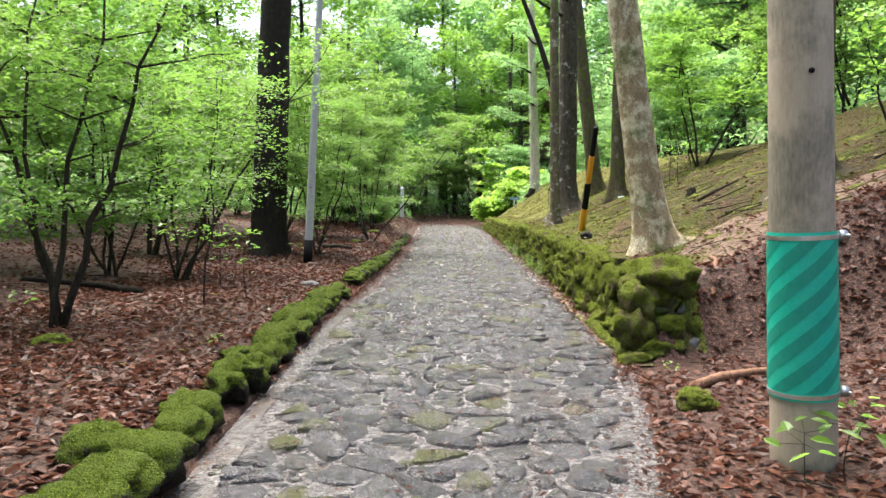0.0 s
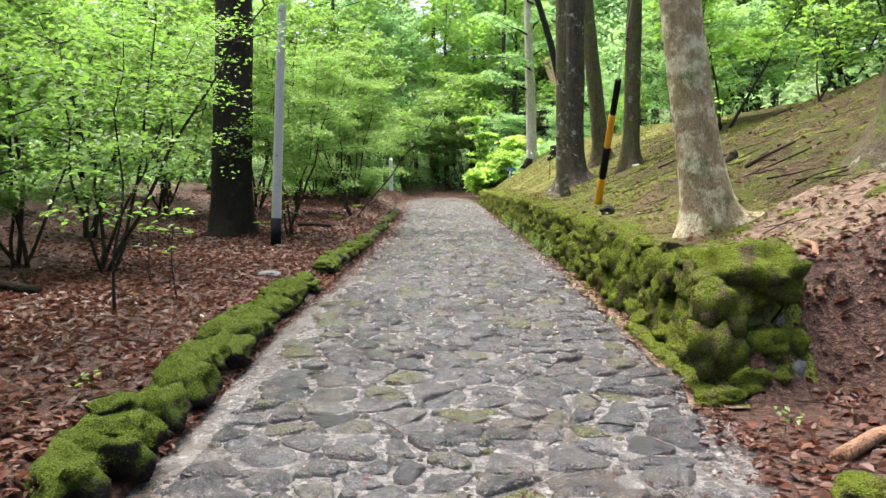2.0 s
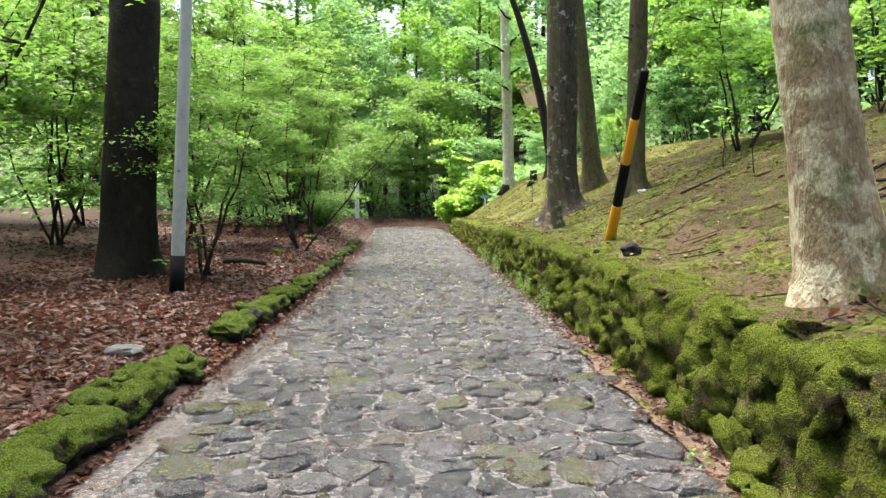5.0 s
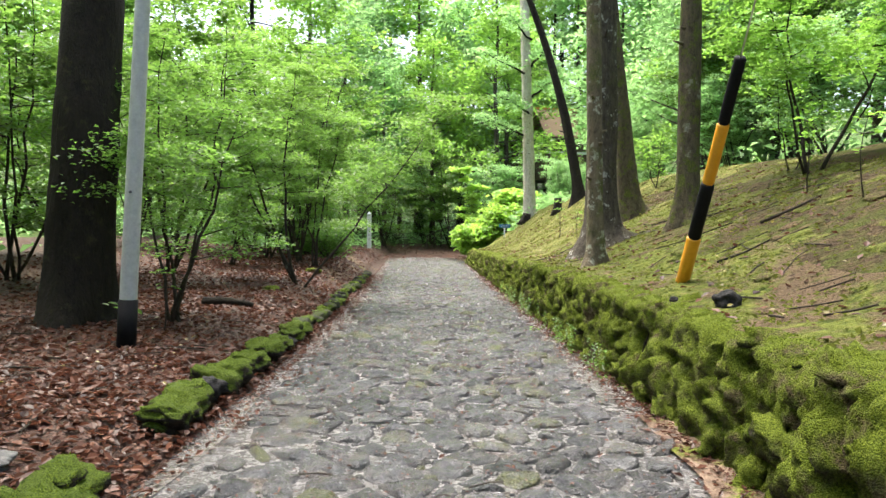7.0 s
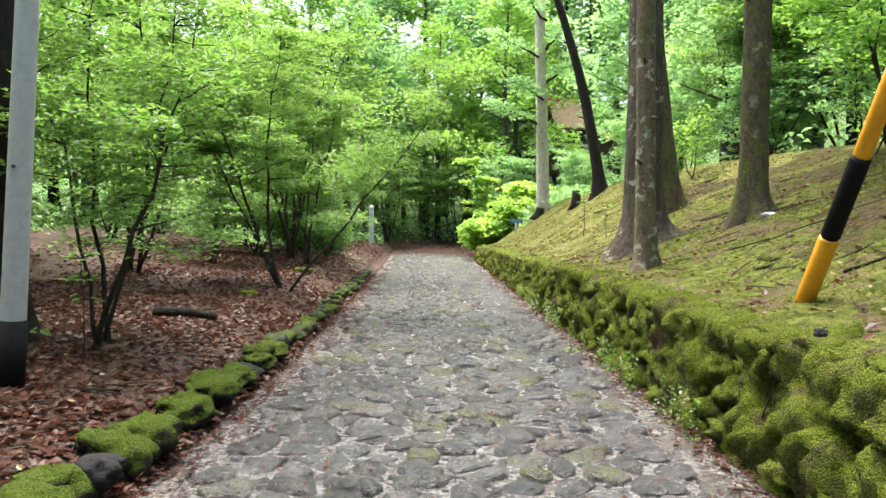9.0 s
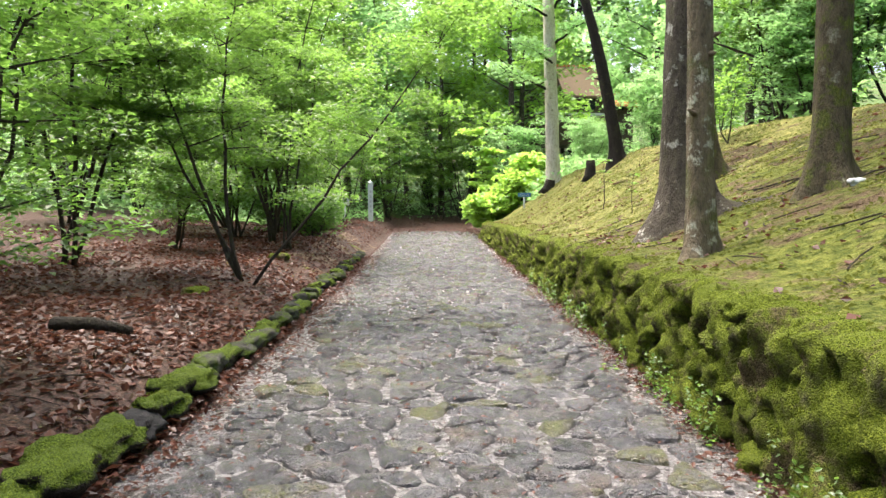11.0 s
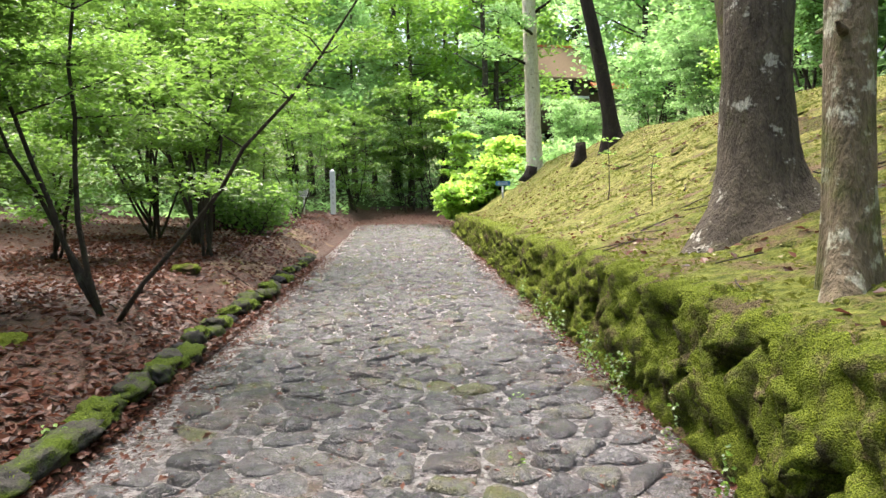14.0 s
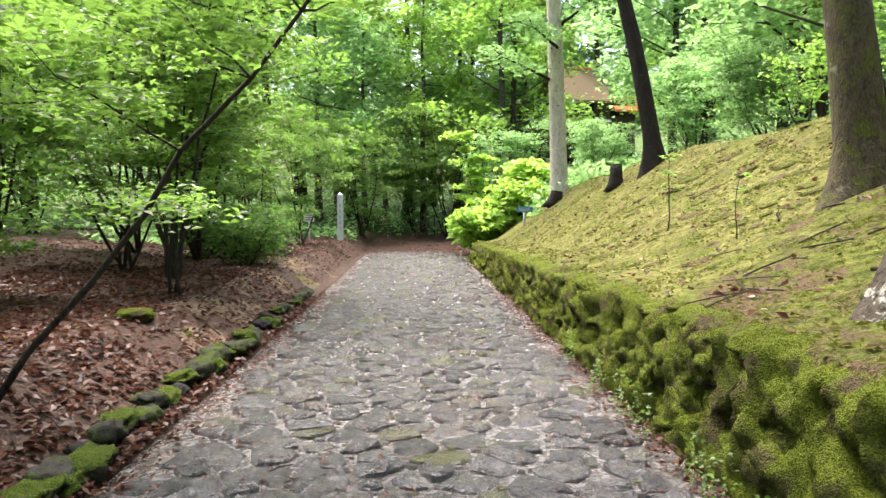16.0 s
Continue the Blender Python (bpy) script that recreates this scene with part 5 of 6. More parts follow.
wall = tagged(new("wall_bank", lumpy_core()), "low dry-stone retaining wall smothered in green moss", "wall", kind="structure")
rng = random.Random(7)
WALL_BLOBS = [blob_mesh("stone", 50 + i, M_MOSSSTONE, 3, 0.62, 2.1) for i in range(10)]
rest, moss_at = Buf(), []
count = 0
for course in range(4):
    y = WALL_START + 0.12 * course * 0.3
    while y < WALL_END:
        w = rng.uniform(0.08, 0.18)
        y += w
        h = 0.04 + course * (lerp_table(y, WALL_HEIGHT) - 0.09) / 3 + rng.uniform(-0.05, 0.05)
        top = course == 3
        if noise.noise(Vector((y * 3.6, (path_z(y) + h) * 5.0, 15))) > 0.12 or rng.random() < 0.35:
            y += w * 0.8
            continue
        sz = rng.uniform(0.11, 0.19) * (0.7 if top else 1)
        sx = rng.uniform(0.08, 0.14) + (0.09 if top else 0)
        x = right_x(y) + 0.2 + 0.045 * course + rng.uniform(-0.05, 0.05) + (0.12 if top else 0)
        m = sized(x, y, path_z(y) + h, sx, w * 1.15, sz, rng.uniform(-20, 20), rng.uniform(-20, 20), rng.uniform(-25, 25))
        k = rng.randrange(10)
        if (top or rng.random() < 0.8) and k in (3, 8):
            k = 0
        if y < 22 and count < 330:
            count += 1
            part("stone", WALL_BLOBS[k], wall, "", m)
        else:
            me = WALL_BLOBS[k]
            rest.add([tuple(m @ q.co) for q in me.vertices], [tuple(p.vertices) for p in me.polygons])
        if k not in (3, 8) and y < 30:
            bare = noise.noise(Vector((y * 1.9, h * 2.6, 3))) + (0.25 if top else 0)
            moss_at.append((m, int((300 if y < 24 else 90) * (1 if bare > 0.1 else 0.55 if bare > -0.12 else 0.15))))
        y += w * 0.95
tagged(part("stones", rest.mesh("stones", M_MOSSSTONE), wall, "mossy stones of the wall"), kind="stuff")
# a low mossy ledge at the foot
for k in range(14):
    y = 6.72 + 0.17 * k
    m = sized(right_x(y) + 0.03, y, path_z(y) + 0.03, 0.09, 0.11, 0.06, rng.uniform(-10, 10), 0, rng.uniform(-15, 15))
    part("stone", WALL_BLOBS[k % 3], wall, "", m)
    moss_at.append((m, 120))
# the stones that end the wall: a mossy boulder on a heap of mossy and bare ones
CAP = blob_mesh("stone", 71, M_MOSSSTONE, 4, 0.42, 1.5)
HEAP = [blob_mesh("stone", 72 + i, M_MOSSSTONE, 3, 0.5, 1.8) for i in range(3)]
BARE = [blob_mesh("stone", 76 + i, M_ROCK, 3, 0.35, 1.6) for i in range(2)]
SLAB = blob_mesh("stone", 79, M_PEBBLE, 3, 0.35, 1.3)
for x, y, z, s, me, blades, turn in (
        (2.19, 7.06, 0.73, (0.35, 0.32, 0.25), CAP, 1500, 10),
        (1.9, 7.0, 0.55, (0.18, 0.2, 0.2), HEAP[0], 380, 40), (1.82, 6.95, 0.3, (0.17, 0.2, 0.2), HEAP[1], 380, 70),
        (2.08, 6.92, 0.45, (0.13, 0.1, 0.06), BARE[0], 0, 20), (2.33, 6.9, 0.46, (0.14, 0.1, 0.055), SLAB, 0, 65), (2.53, 6.96, 0.42, (0.11, 0.1, 0.1), BARE[1], 0, 0),
        (2.16, 6.86, 0.28, (0.22, 0.17, 0.14), HEAP[2], 480, 5), (2.42, 6.84, 0.27, (0.18, 0.15, 0.13), HEAP[0], 420, 120),
        (1.98, 6.8, 0.1, (0.2, 0.17, 0.13), HEAP[1], 420, 200), (2.24, 6.76, 0.1, (0.18, 0.15, 0.11), HEAP[2], 380, 150), (1.8, 6.78, 0.03, (0.16, 0.16, 0.08), HEAP[0], 320, 250),
        (2.45, 6.7, 0.09, (0.16, 0.09, 0.12), SLAB, 0, 35), (2.6, 6.88, 0.2, (0.14, 0.12, 0.1), BARE[0], 0, 80)):
    y += 0.7 * max(0.0, x - 1.8)
    m = sized(x, y, z + path_z(y), *s, 6, -5, turn)
    part("stone", me, wall, "", m)
    if blades:
        moss_at.append((m, blades, 0.1))

kerb = tagged(new("kerb", make_mesh("kerb", *[(lambda ys: ([p for y in ys for p in ((left_x(y) - 0.12, y, path_z(y) - 0.1), (left_x(y) - 0.14, y, path_z(y) + 0.03), (left_x(y) - 0.42, y, path_z(y) + 0.06))],
                                                          [(3 * j + i, 3 * j + i + 1, 3 * j + i + 4, 3 * j + i + 3) for j in range(len(ys) - 1) for i in range(2)]))(np.arange(-3, 34, 0.4))][0], M_LITTER)),
              "kerb of rounded moss-covered stones beside the path", "kerb", kind="structure")
# Darker kerb stones beyond y 17.6: the maples' shade put into their colour.
KERB_SHADED = [blob_mesh("stone", 86 + i, M_ROCK, 3, 0.5, 1.8) for i in range(3)]
KERB_BLOBS = [blob_mesh("stone", 80 + i, M_KERBSTONE, 3, 0.55, 1.7) for i in range(6)] + [blob_mesh("stone", 90, M_DARKROCK, 3, 0.55, 2.2)]
y = -2.0
while y < 31:
    w = rng.uniform(0.13, 0.26)
    y += w
    gap = 11.6 < y < 12.5 or rng.random() < (0.05 if y < 12.5 else 0.1)
    if not gap:
        near = max(0.0, min(1.0, (20 - y) / 12))
        s = (rng.uniform(0.1, 0.19) + 0.05 * near, w * rng.uniform(0.98, 1.15), rng.uniform(0.075, 0.12) + 0.045 * near)
        bare = rng.random() < (0.0 if y < 13 else 0.6 if 15.8 < y < 17.6 else 0.12)
        m = sized(left_x(y) - 0.28 + rng.uniform(-0.07, 0.06), y, path_z(y) + 0.075 + 0.07 * near + 0.045 * (y > 12.5) + rng.uniform(-0.035, 0.03), *s, rng.uniform(-10, 10), rng.uniform(-10, 10), rng.uniform(-20, 20))
        if y > 17.6:
            m = m @ Matrix.Diagonal((0.85, 1.0, 0.8, 1))
        part("stone", KERB_BLOBS[6] if bare else KERB_SHADED[rng.randrange(3)] if y > 17.6 and rng.random() < 0.6 else KERB_BLOBS[rng.randrange(6)], kerb, "", m @ Matrix.Diagonal((0.8, 0.8, 0.8, 1)) if bare else m)
        if not bare:
            moss_at.append((m, 520 if y < 10 else 240 if y < 17.6 else 60, 0.15))
            if rng.random() < (0.8 if y < 17.6 else 0.3):
                r = rng.uniform(0.07, 0.13)
                m = sized(left_x(y) - 0.3 + rng.uniform(-0.16, 0.1), y + rng.uniform(-0.12, 0.12), path_z(y) + 0.1 + 0.09 * near + rng.uniform(-0.03, 0.03), r, r * rng.uniform(0.9, 1.5), r * rng.uniform(0.6, 0.9), rng.uniform(-20, 20), rng.uniform(-20, 20), rng.uniform(0, 360))
                part("stone", KERB_BLOBS[rng.randrange(6)], kerb, "", m)
                moss_at.append((m, 200 if y < 10 else 90 if y < 17.6 else 30, 0.15))
    y += w * 0.55
for x, y, z, s, turn, k in ((-1.74, 3.66, 0.13, (0.2, 0.17, 0.19), 30, 2), (-1.52, 3.14, 0.06, (0.14, 0.14, 0.18), 110, 4), (-1.95, 4.05, 0.1, (0.16, 0.14, 0.12), 200, 1), (-1.72, 3.3, 0.0, (0.15, 0.13, 0.14), 70, 5)):
    m = sized(x, y, z, *s, 5, 8, turn)
    part("stone", KERB_BLOBS[k], kerb, "", m)
    moss_at.append((m, 420, 0.15))


def moss_fuzz(spots, rs):
    V = []
    for m, n, *top in spots:
        d = rs.normal(0, 1, (n, 3))
        d[:, 2] = np.abs(d[:, 2]) * 1.2 + (top[0] if top else -0.5)
        d /= np.linalg.norm(d, axis=1)[:, None]
        mat = np.array(m)
        p = (d * 0.97) @ mat[:3, :3].T + mat[:3, 3]
        out = d @ np.linalg.inv(mat[:3, :3])
        out /= np.linalg.norm(out, axis=1)[:, None]
        tip = out * 0.6 + rs.normal(0, 0.35, (n, 3)) + np.array([0, 0, -0.5])
        tip /= np.linalg.norm(tip, axis=1)[:, None]
        side = np.cross(tip, rs.normal(0, 1, (n, 3)))
        side /= np.linalg.norm(side, axis=1)[:, None]
        L = rs.uniform(0.006, 0.022, (n, 1))
        V.append(np.stack([p - side * 0.0028, p + side * 0.0028, p + tip * L], 1))
    V = np.concatenate(V).reshape(-1, 3)
    return V, np.arange(len(V)).reshape(-1, 3)


def core_spots(me):
    """Small tilted discs over the wall's face that carry moss blades."""
    out = []
    for p in me.polygons:
        c = p.center
        if c.y < 27 and p.normal.x < 0.3 and noise.noise(Vector((c.y * 1.9, (c.z - path_z(c.y)) * 2.6, 3))) > -0.15:
            q = p.normal.to_track_quat("Z", "Y").to_matrix().to_4x4()
            out.append((Matrix.Translation(c - p.normal * 0.02) @ q @ Matrix.Diagonal((0.024, 0.024, 0.012, 1)), 5))
    return out


moss_at += core_spots(wall.data)
V, F = moss_fuzz(moss_at, np.random.RandomState(5))
tagged(new("moss", make_mesh("moss", V.tolist(), F.tolist(), M_MOSS_TUFT, False)), "soft green moss fuzz over wall and kerb stones", "moss", kind="stuff")

# ---- dead leaves, twigs, undergrowth ----
rs = np.random.RandomState(9)


def scatter(n, x0, x1, y0, y1, keep, lift=(0.0, 0.03)):
    out = []
    for x, y, u in zip(rs.uniform(x0, x1, n), rs.uniform(y0, y1, n), rs.uniform(0, 1, n)):
        if u < keep(x, y):
            out.append((x, y, land(x, y) + rs.uniform(*lift)))
    return np.array(out)




def drift(x, y):
    """Leaves lie thick in drifts and thin between them."""
    return (0.45 if sandy(x, y) else 1.0) * (1.0 if noise.noise(Vector((x * 1.1, y * 1.1, 6))) > -0.05 else 0.3)


P = np.concatenate([
    scatter(30000, -5, -1.5, 1.5, 13, lambda x, y: (x < left_x(y) - 0.4) * drift(x, y)),
    scatter(26000, -5.5, -1.4, 13, 31, lambda x, y: (x < left_x(y) - 0.38) * drift(x, y)),
    scatter(9000, -1.75, -1.2, 11.4, 31, lambda x, y: left_x(y) - 0.42 < x < left_x(y) - 0.1, (0.03, 0.08)),
    scatter(1800, -1.8, 2.6, 43, 50, lambda x, y: (y - 42) / 7, (0.09, 0.11)),
    # Leaves thin out on the far shoulder so its painted sunlight shows.
    scatter(52000, -8.5, -1.5, 1, 48, lambda x, y: (x < left_x(y) - 0.42) * (0.4 if sandy(x, y) else 1.0 if y < 20 else 0.6) * (1 if x > -5 else 0.6)),
    scatter(28000, 1.0, 7.5, -1, 9.6, lambda x, y: (x > right_x(y) + (0.05 if y < 6.4 else 0.7)) * (1 if y < 5.0 else 0.8 if y < 8.1 else 0.14) * smooth(7.5, 4.0, x) * smooth(-1, 2.5, y)),
    scatter(9000, 2.2, 8, 7.5, 40, lambda x, y: (x > right_x(y) + 0.45) * (0.35 if noise.noise(Vector((x * 0.9, y * 0.9, 3))) > 0 else 0.08)),
    scatter(4500, -4, 5, 48.5, 60, lambda x, y: 0.9)])
near = (P[:, 1] < 13) & (P[:, 0] > -5) & (P[:, 0] < 3.5)
tagged(new("leaf_litter", leaves("leaf_litter", P[near], rs.uniform(0.03, 0.095, near.sum()), M_LEAF_DEAD, rs, 0.42, 0.62, True, 0.1)), "wet brown and russet dead leaves near the path", "leaf litter", kind="stuff")
tagged(new("leaf_litter", leaves("leaf_litter", P[~near], rs.uniform(0.045, 0.105, (~near).sum()), M_LEAF_DEAD, rs, 0.42, 0.7, False, 0.1)), "scattered brown and russet dead leaves", "leaf litter", kind="stuff")


def path_top(x, y):
    a, b = left_x(y) - 0.12, right_x(y) + 0.25
    t = (x - a) / (b - a)
    return path_z(y) - 0.012 + 0.02 * (1 - (2 * t - 1) ** 2)


P = []
for _ in range(17000):
    y = 1 + 40 * rs.uniform() ** 1.4
    side = rs.uniform()
    if side < 0.32:
        x = left_x(y) + abs(rs.normal(0, 0.1 + 0.12 * smooth(7, 13, y))) - 0.14
        if y < 13 and rs.uniform() < 0.85:
            continue
    elif side < 0.56:
        x = right_x(y) - abs(rs.normal(0, 0.16)) + 0.14
    else:
        x = rs.uniform(left_x(y), right_x(y))
        if y < 9 and rs.uniform() < 0.6:
            continue
    P.append((x, y, path_top(x, y) + rs.uniform(0.035, 0.05)))
P = np.array(P)
tagged(new("leaf_litter", leaves("leaf_litter", P, rs.uniform(0.012, 0.045, len(P)) * rs.uniform(0.7, 1.3, len(P)), M_LEAF_DEAD, rs, 0.3, 0.5, False, 0.15)), "dead leaves and crumbs washed along the path edges", "leaf litter", kind="stuff")
P = []
for _ in range(4200):
    y = 6 + 26 * rs.uniform() ** 1.2
    x = right_x(y) + 0.12 - abs(rs.normal(0, 0.13)) if rs.uniform() < 0.5 else left_x(y) - 0.14 + abs(rs.normal(0, 0.03 + 0.17 * smooth(9, 15, y)))
    P.append((x, y, path_top(x, y) + rs.uniform(0.02, 0.045)))
P = np.array(P)
tagged(new("leaf_litter", leaves("leaf_litter", P, rs.uniform(0.03, 0.075, len(P)), M_LEAF_DEAD, rs, 0.4, 0.6, False, 0.12)), "russet leaves gathered along wall foot and kerb", "leaf litter", kind="stuff")
P = np.concatenate([scatter(70, -3.2, -1.5, 2, 24, lambda x, y: 1), scatter(420, 2.3, 7, 8, 32, lambda x, y: x > right_x(y) + 0.3)])
tagged(new("yellow_leaves", leaves("yellow_leaves", P + np.array([0, 0, 0.02]), rs.uniform(0.03, 0.07, len(P)), M_LEAF_YELLOW, rs, 0.25, 0.6, True, 0.1)), "scattered fresh-fallen yellow leaves", "leaf litter", kind="stuff")

tw = Buf()
for _ in range(420):
    left = rng.random() < 0.6
    y = rng.uniform(2, 26)
    x = rng.uniform(-6, -1.7) if left else rng.uniform(right_x(y) + 0.4, 6.5)
    a, ln = rng.uniform(0, 6.3), rng.uniform(0.12, 0.5)
    q = [(x + math.cos(a) * ln * t, y + math.sin(a) * ln * t + 0.02 * math.sin(t * 5), 0) for t in (0, 0.4, 1)]
    tw.tube([(u, v, land(u, v) + 0.025) for u, v, _ in q], [rng.uniform(0.004, 0.009)] * 3, 4, caps=False)
for _ in range(110):
    y = rng.uniform(3, 24)
    x = rng.uniform(left_x(y) + 0.1, right_x(y))
    a, ln = rng.uniform(0, 6.3), rng.uniform(0.05, 0.22)
    q = [(x + math.cos(a) * ln * t, y + math.sin(a) * ln * t + 0.02 * math.sin(t * 5)) for t in (0, 0.4, 1)]
    tw.tube([(u, v, path_top(u, v) + 0.035) for u, v in q], [rng.uniform(0.003, 0.007)] * 3, 4, caps=False)
tagged(new("twigs", tw.mesh("twigs", M_TWIG)), "thin dry twigs strewn over litter and moss", "twigs", kind="stuff")

P = np.concatenate([
    scatter(12000, -30, 30, 52, 80, lambda x, y: 1 - 0.97 * (abs(x - 0.3) < 2.6 and y < 58), (0.05, 1.3)),
    scatter(5000, 8.5, 26, 8, 52, lambda x, y: 0.9, (0.05, 0.6)),
    scatter(4000, -26, -8.5, 6, 52, lambda x, y: 0.9, (0.05, 0.6)),
    scatter(2600, -8, -2.2, 36, 52, lambda x, y: 0.9 * (x < -5 or y > 50), (0.05, 0.5)),
    scatter(3200, 4.2, 10, 40, 53, lambda x, y: 0.9, (0.05, 0.7))])
tagged(new("undergrowth", leaves("undergrowth", P, rs.uniform(0.15, 0.36, len(P)), M_LEAF_HAZED, rs, 0.6, 0.5, False, 0.2)), "low green ferns and undergrowth under the trees", "undergrowth", kind="stuff")
P = scatter(40000, 2.2, 8, 8, 40, lambda x, y: (x > right_x(y) + 0.3) * (1.0 if noise.noise(Vector((x * 1.3, y * 1.3, 9))) > -0.05 else 0.15) * (1 - 0.8 * smooth(20, 13, y) * smooth(0.8, 2.6, x - right_x(y))), (-0.005, 0.02))
tagged(new("bank_moss", leaves("bank_moss", P, rs.uniform(0.025, 0.065, len(P)), M_BANK_TUFT, rs, 0.6, 0.6, False, 0.2)), "moss tufts and short grass over the bank", "moss", kind="stuff")



P = []
for _ in range(2600):
    y = rs.uniform(14.2, 25)
    if noise.noise(Vector((y * 1.3, 0, 27))) < 0.0:
        continue
    up = rs.uniform(0, 1) ** 2
    P.append((right_x(y) + 0.08 - 0.1 * rs.uniform() * (1 - up) - 0.03 * up, y, path_top(right_x(y), y) + 0.02 + 0.3 * up))
P = np.array(P)
tagged(new("creeping_weed", leaves("creeping_weed", P, rs.uniform(0.015, 0.04, len(P)), M_LEAF_FRESH, rs, 0.7, 0.7, True, 0.1)), "small-leaved green creeper along the wall's foot", "weed", kind="stuff")


def grit(n, rsd):
    """Loose chips and crumbs on the path: low four-sided points half sunk in the mortar."""
    V = []
    for _ in range(n):
        y = 2.5 + 24 * rsd.uniform() ** 1.3
        x = rsd.uniform(left_x(y) - 0.05, right_x(y) + 0.12)
        r, a = 0.004 + 0.014 * rsd.uniform() ** 2.5, rsd.uniform(0, 6.28)
        z = path_top(x, y) + 0.004
        q = [(x + r * rsd.uniform(0.7, 1.4) * math.cos(a + k * 1.57), y + r * rsd.uniform(0.7, 1.4) * math.sin(a + k * 1.57), z - 0.004) for k in range(4)]
        V += q + [(x + rsd.uniform(-0.4, 0.4) * r, y + rsd.uniform(-0.4, 0.4) * r, z + r * rsd.uniform(0.3, 0.6))]
    F = [(5 * i + k, 5 * i + (k + 1) % 4, 5 * i + 4) for i in range(n) for k in range(4)]
    return make_mesh("grit", V, F, M_GRIT, False)


tagged(new("grit", grit(9000, np.random.RandomState(21))), "loose grit and stone crumbs on the path", "grit", kind="stuff")

# ---- paving: single stones ----


def clip_cell(poly, site, other):
    mx, my = (site[0] + other[0]) / 2, (site[1] + other[1]) / 2
    nx, ny = other[0] - site[0], other[1] - site[1]
    out = []
    for i in range(len(poly)):
        a, b = poly[i - 1], poly[i]
        da, db = (a[0] - mx) * nx + (a[1] - my) * ny, (b[0] - mx) * nx + (b[1] - my) * ny
        if (da < 0) != (db < 0):
            t = da / (da - db)
            out.append((a[0] + (b[0] - a[0]) * t, a[1] + (b[1] - a[1]) * t))
        if db < 0:
            out.append(b)
    return out


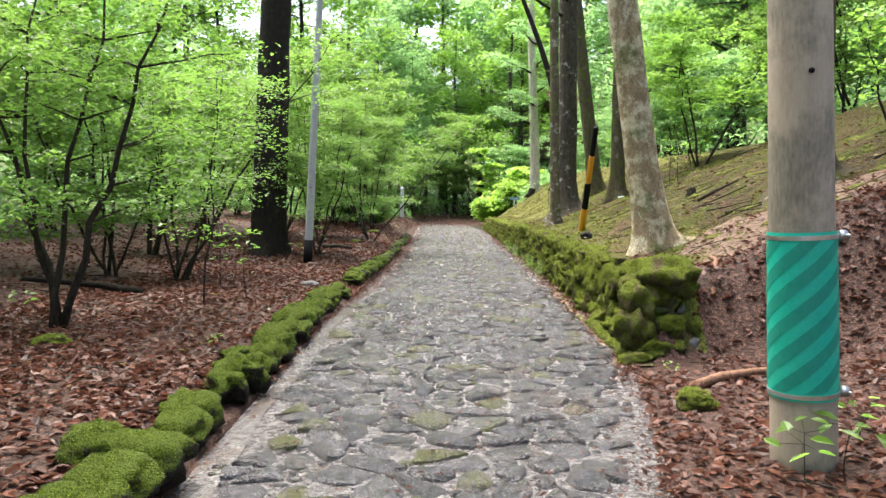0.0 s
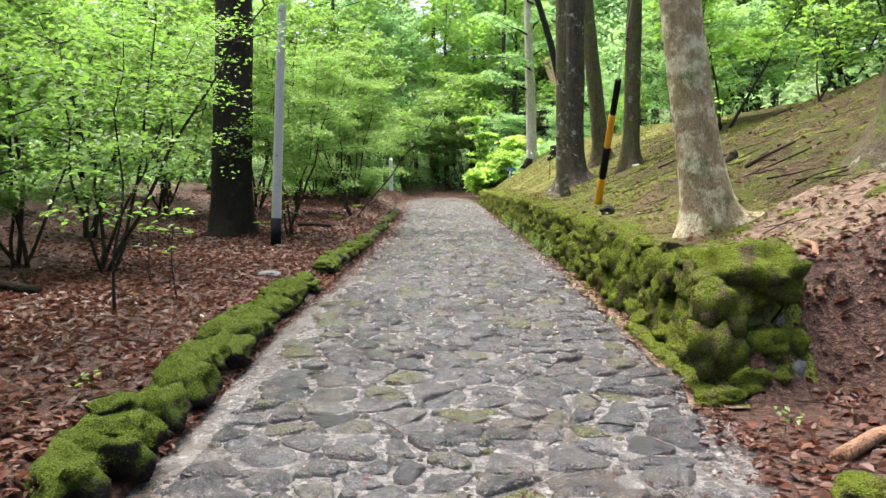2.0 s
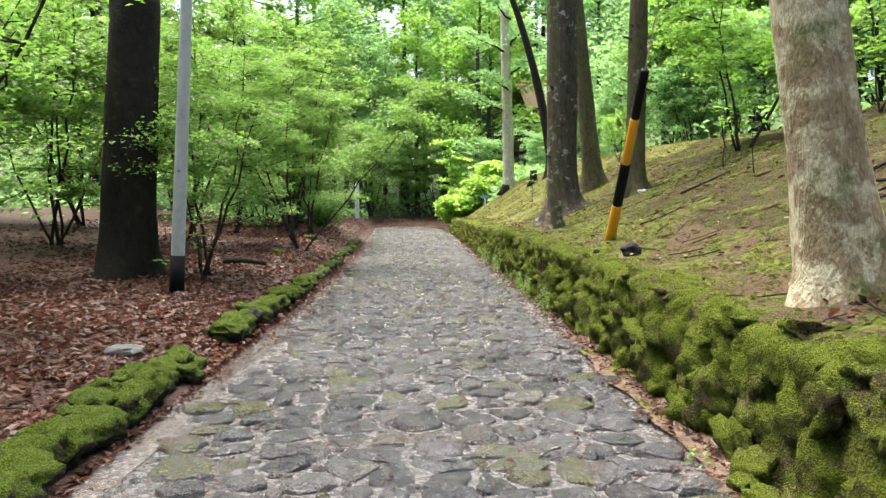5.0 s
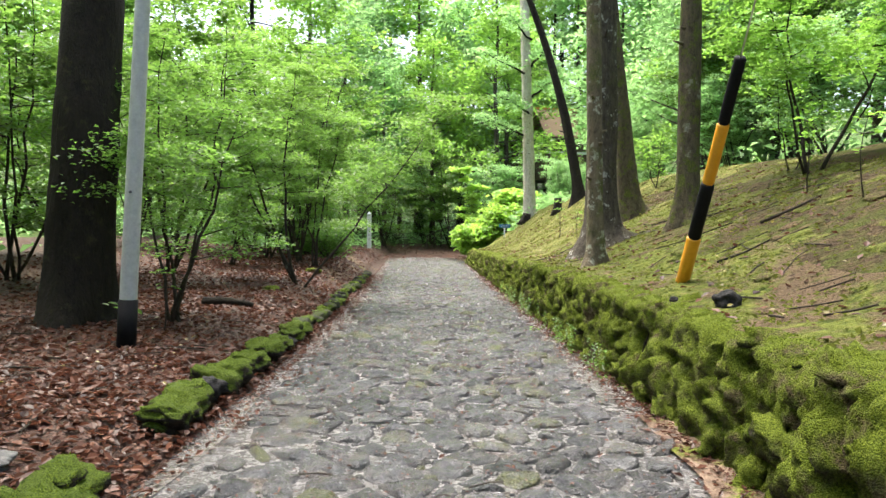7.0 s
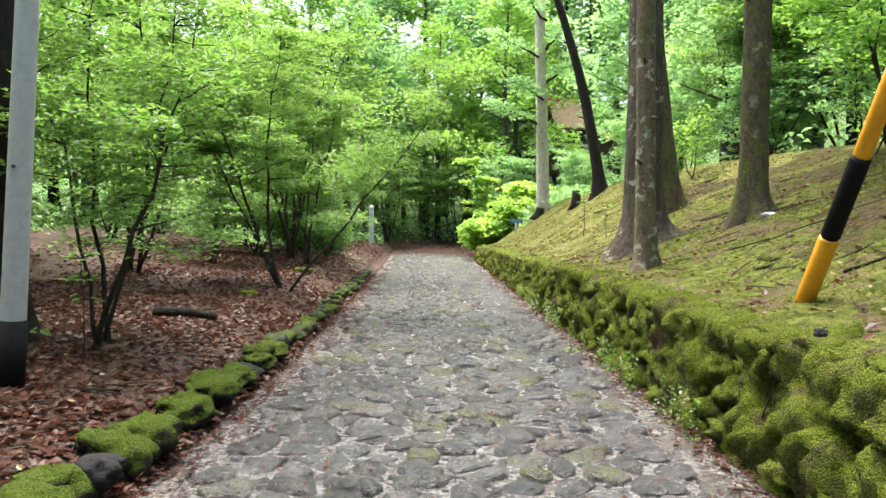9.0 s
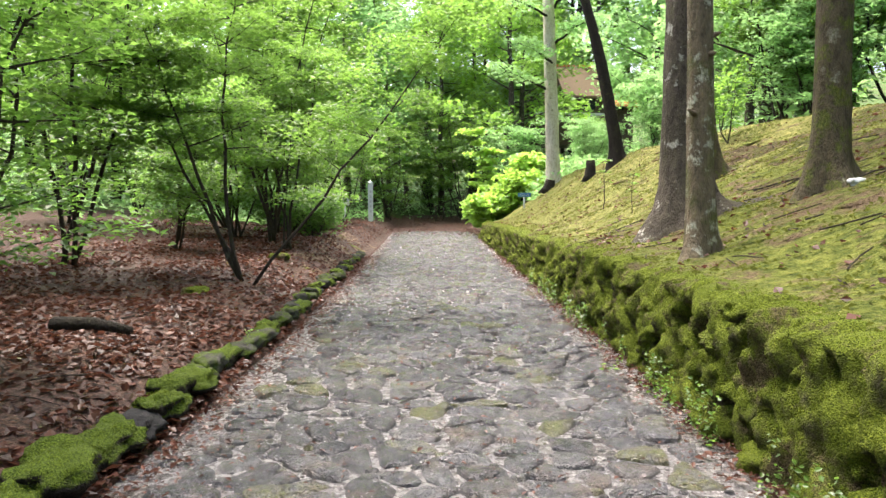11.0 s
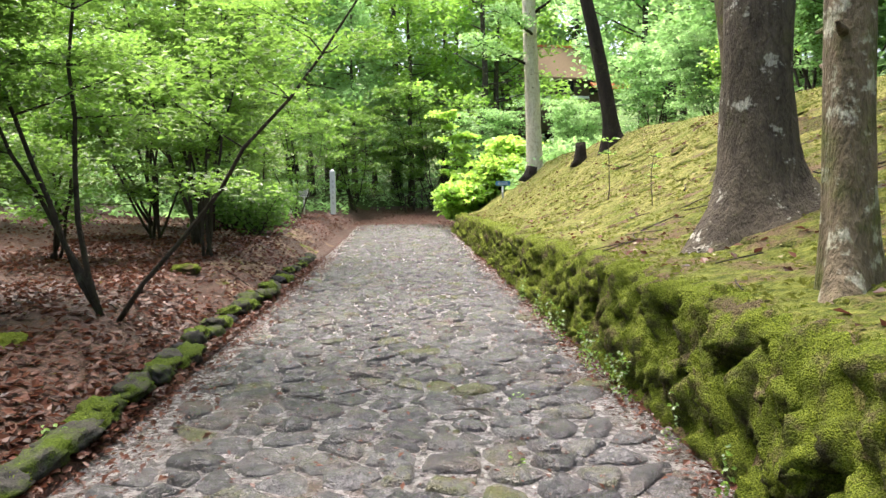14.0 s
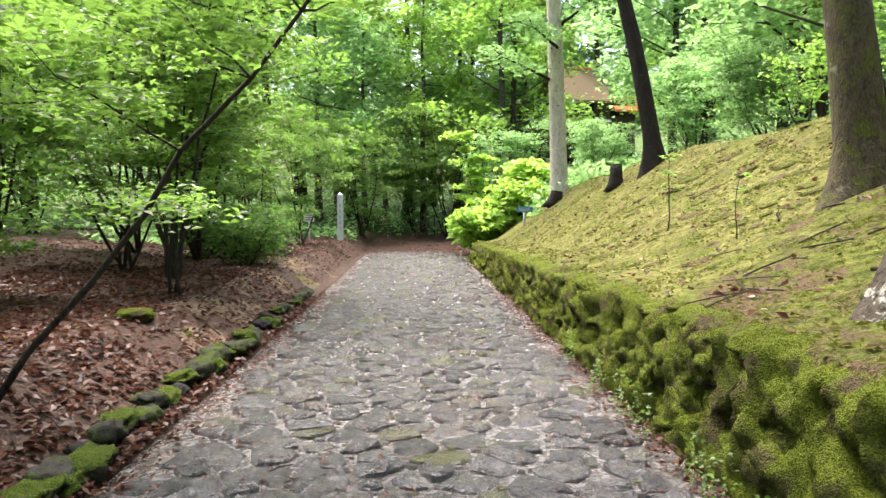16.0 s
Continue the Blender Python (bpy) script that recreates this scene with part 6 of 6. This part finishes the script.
def paving():
    r = random.Random(77)
    sites = []
    j = 0
    y = -2.0
    while y < 48.4:
        x = -1.9 + (0.19 if j % 2 else 0) + r.uniform(-0.08, 0.08)
        row = []
        while x < 2.7:
            row.append((x + r.uniform(-0.08, 0.08), y + r.uniform(-0.1, 0.1)))
            x += r.uniform(0.16, 0.3) if r.random() < 0.45 else r.uniform(0.32, 0.5)
        sites.append(row)
        y += r.uniform(0.19, 0.26)
        j += 1
    pieces, chips = [], []
    for j, row in enumerate(sites):
        near = [p for q in sites[max(0, j - 3):j + 4] for p in q]
        for s in row:
            if not left_x(s[1]) + 0.15 < s[0] < right_x(s[1]) - 0.1:
                continue
            poly = [(s[0] - 0.6, s[1] - 0.6), (s[0] + 0.6, s[1] - 0.6), (s[0] + 0.6, s[1] + 0.6), (s[0] - 0.6, s[1] + 0.6)]
            for o in near:
                if o is not s and abs(o[0] - s[0]) < 1.0:
                    poly = clip_cell(poly, s, o)
            if len(poly) < 3:
                continue
            c = (sum(p[0] for p in poly) / len(poly), sum(p[1] for p in poly) / len(poly))
            gap = r.uniform(0.014, 0.04)
            q = []
            for p in poly:
                d = math.hypot(p[0] - c[0], p[1] - c[1])
                k = max(0.3, (d - gap * 1.3) / d)
                q.append((c[0] + (p[0] - c[0]) * k, c[1] + (p[1] - c[1]) * k))
            cut = []
            for i in range(len(q)):
                a, b = q[i], q[(i + 1) % len(q)]
                if math.hypot(a[0] - b[0], a[1] - b[1]) < 0.02:
                    cut.append(((a[0] + b[0]) / 2, (a[1] + b[1]) / 2))
                    continue
                cut.append((a[0] * 0.76 + b[0] * 0.24 + r.uniform(-0.014, 0.014), a[1] * 0.76 + b[1] * 0.24 + r.uniform(-0.014, 0.014)))
                cut.append((a[0] * 0.24 + b[0] * 0.76 + r.uniform(-0.014, 0.014), a[1] * 0.24 + b[1] * 0.76 + r.uniform(-0.014, 0.014)))
            for p in poly:
                if r.random() < 0.3:
                    chips.append((p[0] + r.uniform(-0.03, 0.03), p[1] + r.uniform(-0.03, 0.03), r.uniform(0.014, 0.05)))
            n = len(cut)
            z = path_top(*c)
            top, tx, ty = r.uniform(0.012, 0.042), r.uniform(-0.07, 0.07), r.uniform(-0.1, 0.1)
            v = []
            for k, h in ((1.0, -0.03), (0.97, top * 0.45), (0.82, top * 0.95), (0.4, top + 0.008)):
                for i, p in enumerate(cut):
                    dx, dy = (p[0] - c[0]) * k, (p[1] - c[1]) * k
                    bump = 0.03 * noise.noise(Vector(((c[0] + dx) * 11, (c[1] + dy) * 11, k))) if k < 0.99 else 0
                    v.append((dx, dy, h + bump + (tx * dx + ty * dy if h > 0 else 0)))
            f = [(a * n + i, a * n + (i + 1) % n, (a + 1) * n + (i + 1) % n, (a + 1) * n + i) for a in range(3) for i in range(n)]
            f.append(tuple(3 * n + i for i in range(n)))
            pieces.append((c, z, v, f))
    small = Buf()
    for x, y, rad in chips:
        if y > 30 or not left_x(y) < x < right_x(y):
            continue
        z, turn, n = path_top(x, y), r.uniform(0, 6.28), 7
        ring = [r.uniform(0.75, 1.25) * rad for _ in range(n)]
        v = [(x + ring[i] * k * math.cos(turn + 6.283 * i / n), y + ring[i] * k * 0.8 * math.sin(turn + 6.283 * i / n), z + h * rad) for k, h in ((1.0, -0.2), (0.7, 0.45)) for i in range(n)]
        v.append((x, y, z + 0.55 * rad))
        small.add(v, [(i, (i + 1) % n, n + (i + 1) % n, n + i) for i in range(n)] + [(n + i, n + (i + 1) % n, 2 * n) for i in range(n)])
    tagged(part("chips", small.mesh("chips", M_STONE, False), path, "small grey stones wedged in the joints"), kind="stuff")
    joined = Buf()
    made = 0
    for c, z, v, f in pieces:
        if 3.6 < c[1] < 13 and made < 300:
            made += 1
            part("stone", make_mesh("stone", v, f, M_STONE, False), path, "", Matrix.Translation((c[0], c[1], z)))
        else:
            joined.add([(a + c[0], b + c[1], h + z) for a, b, h in v], f)
    tagged(part("stones", joined.mesh("stones", M_STONE, False), path, "rough grey paving stones"), kind="stuff")


paving()
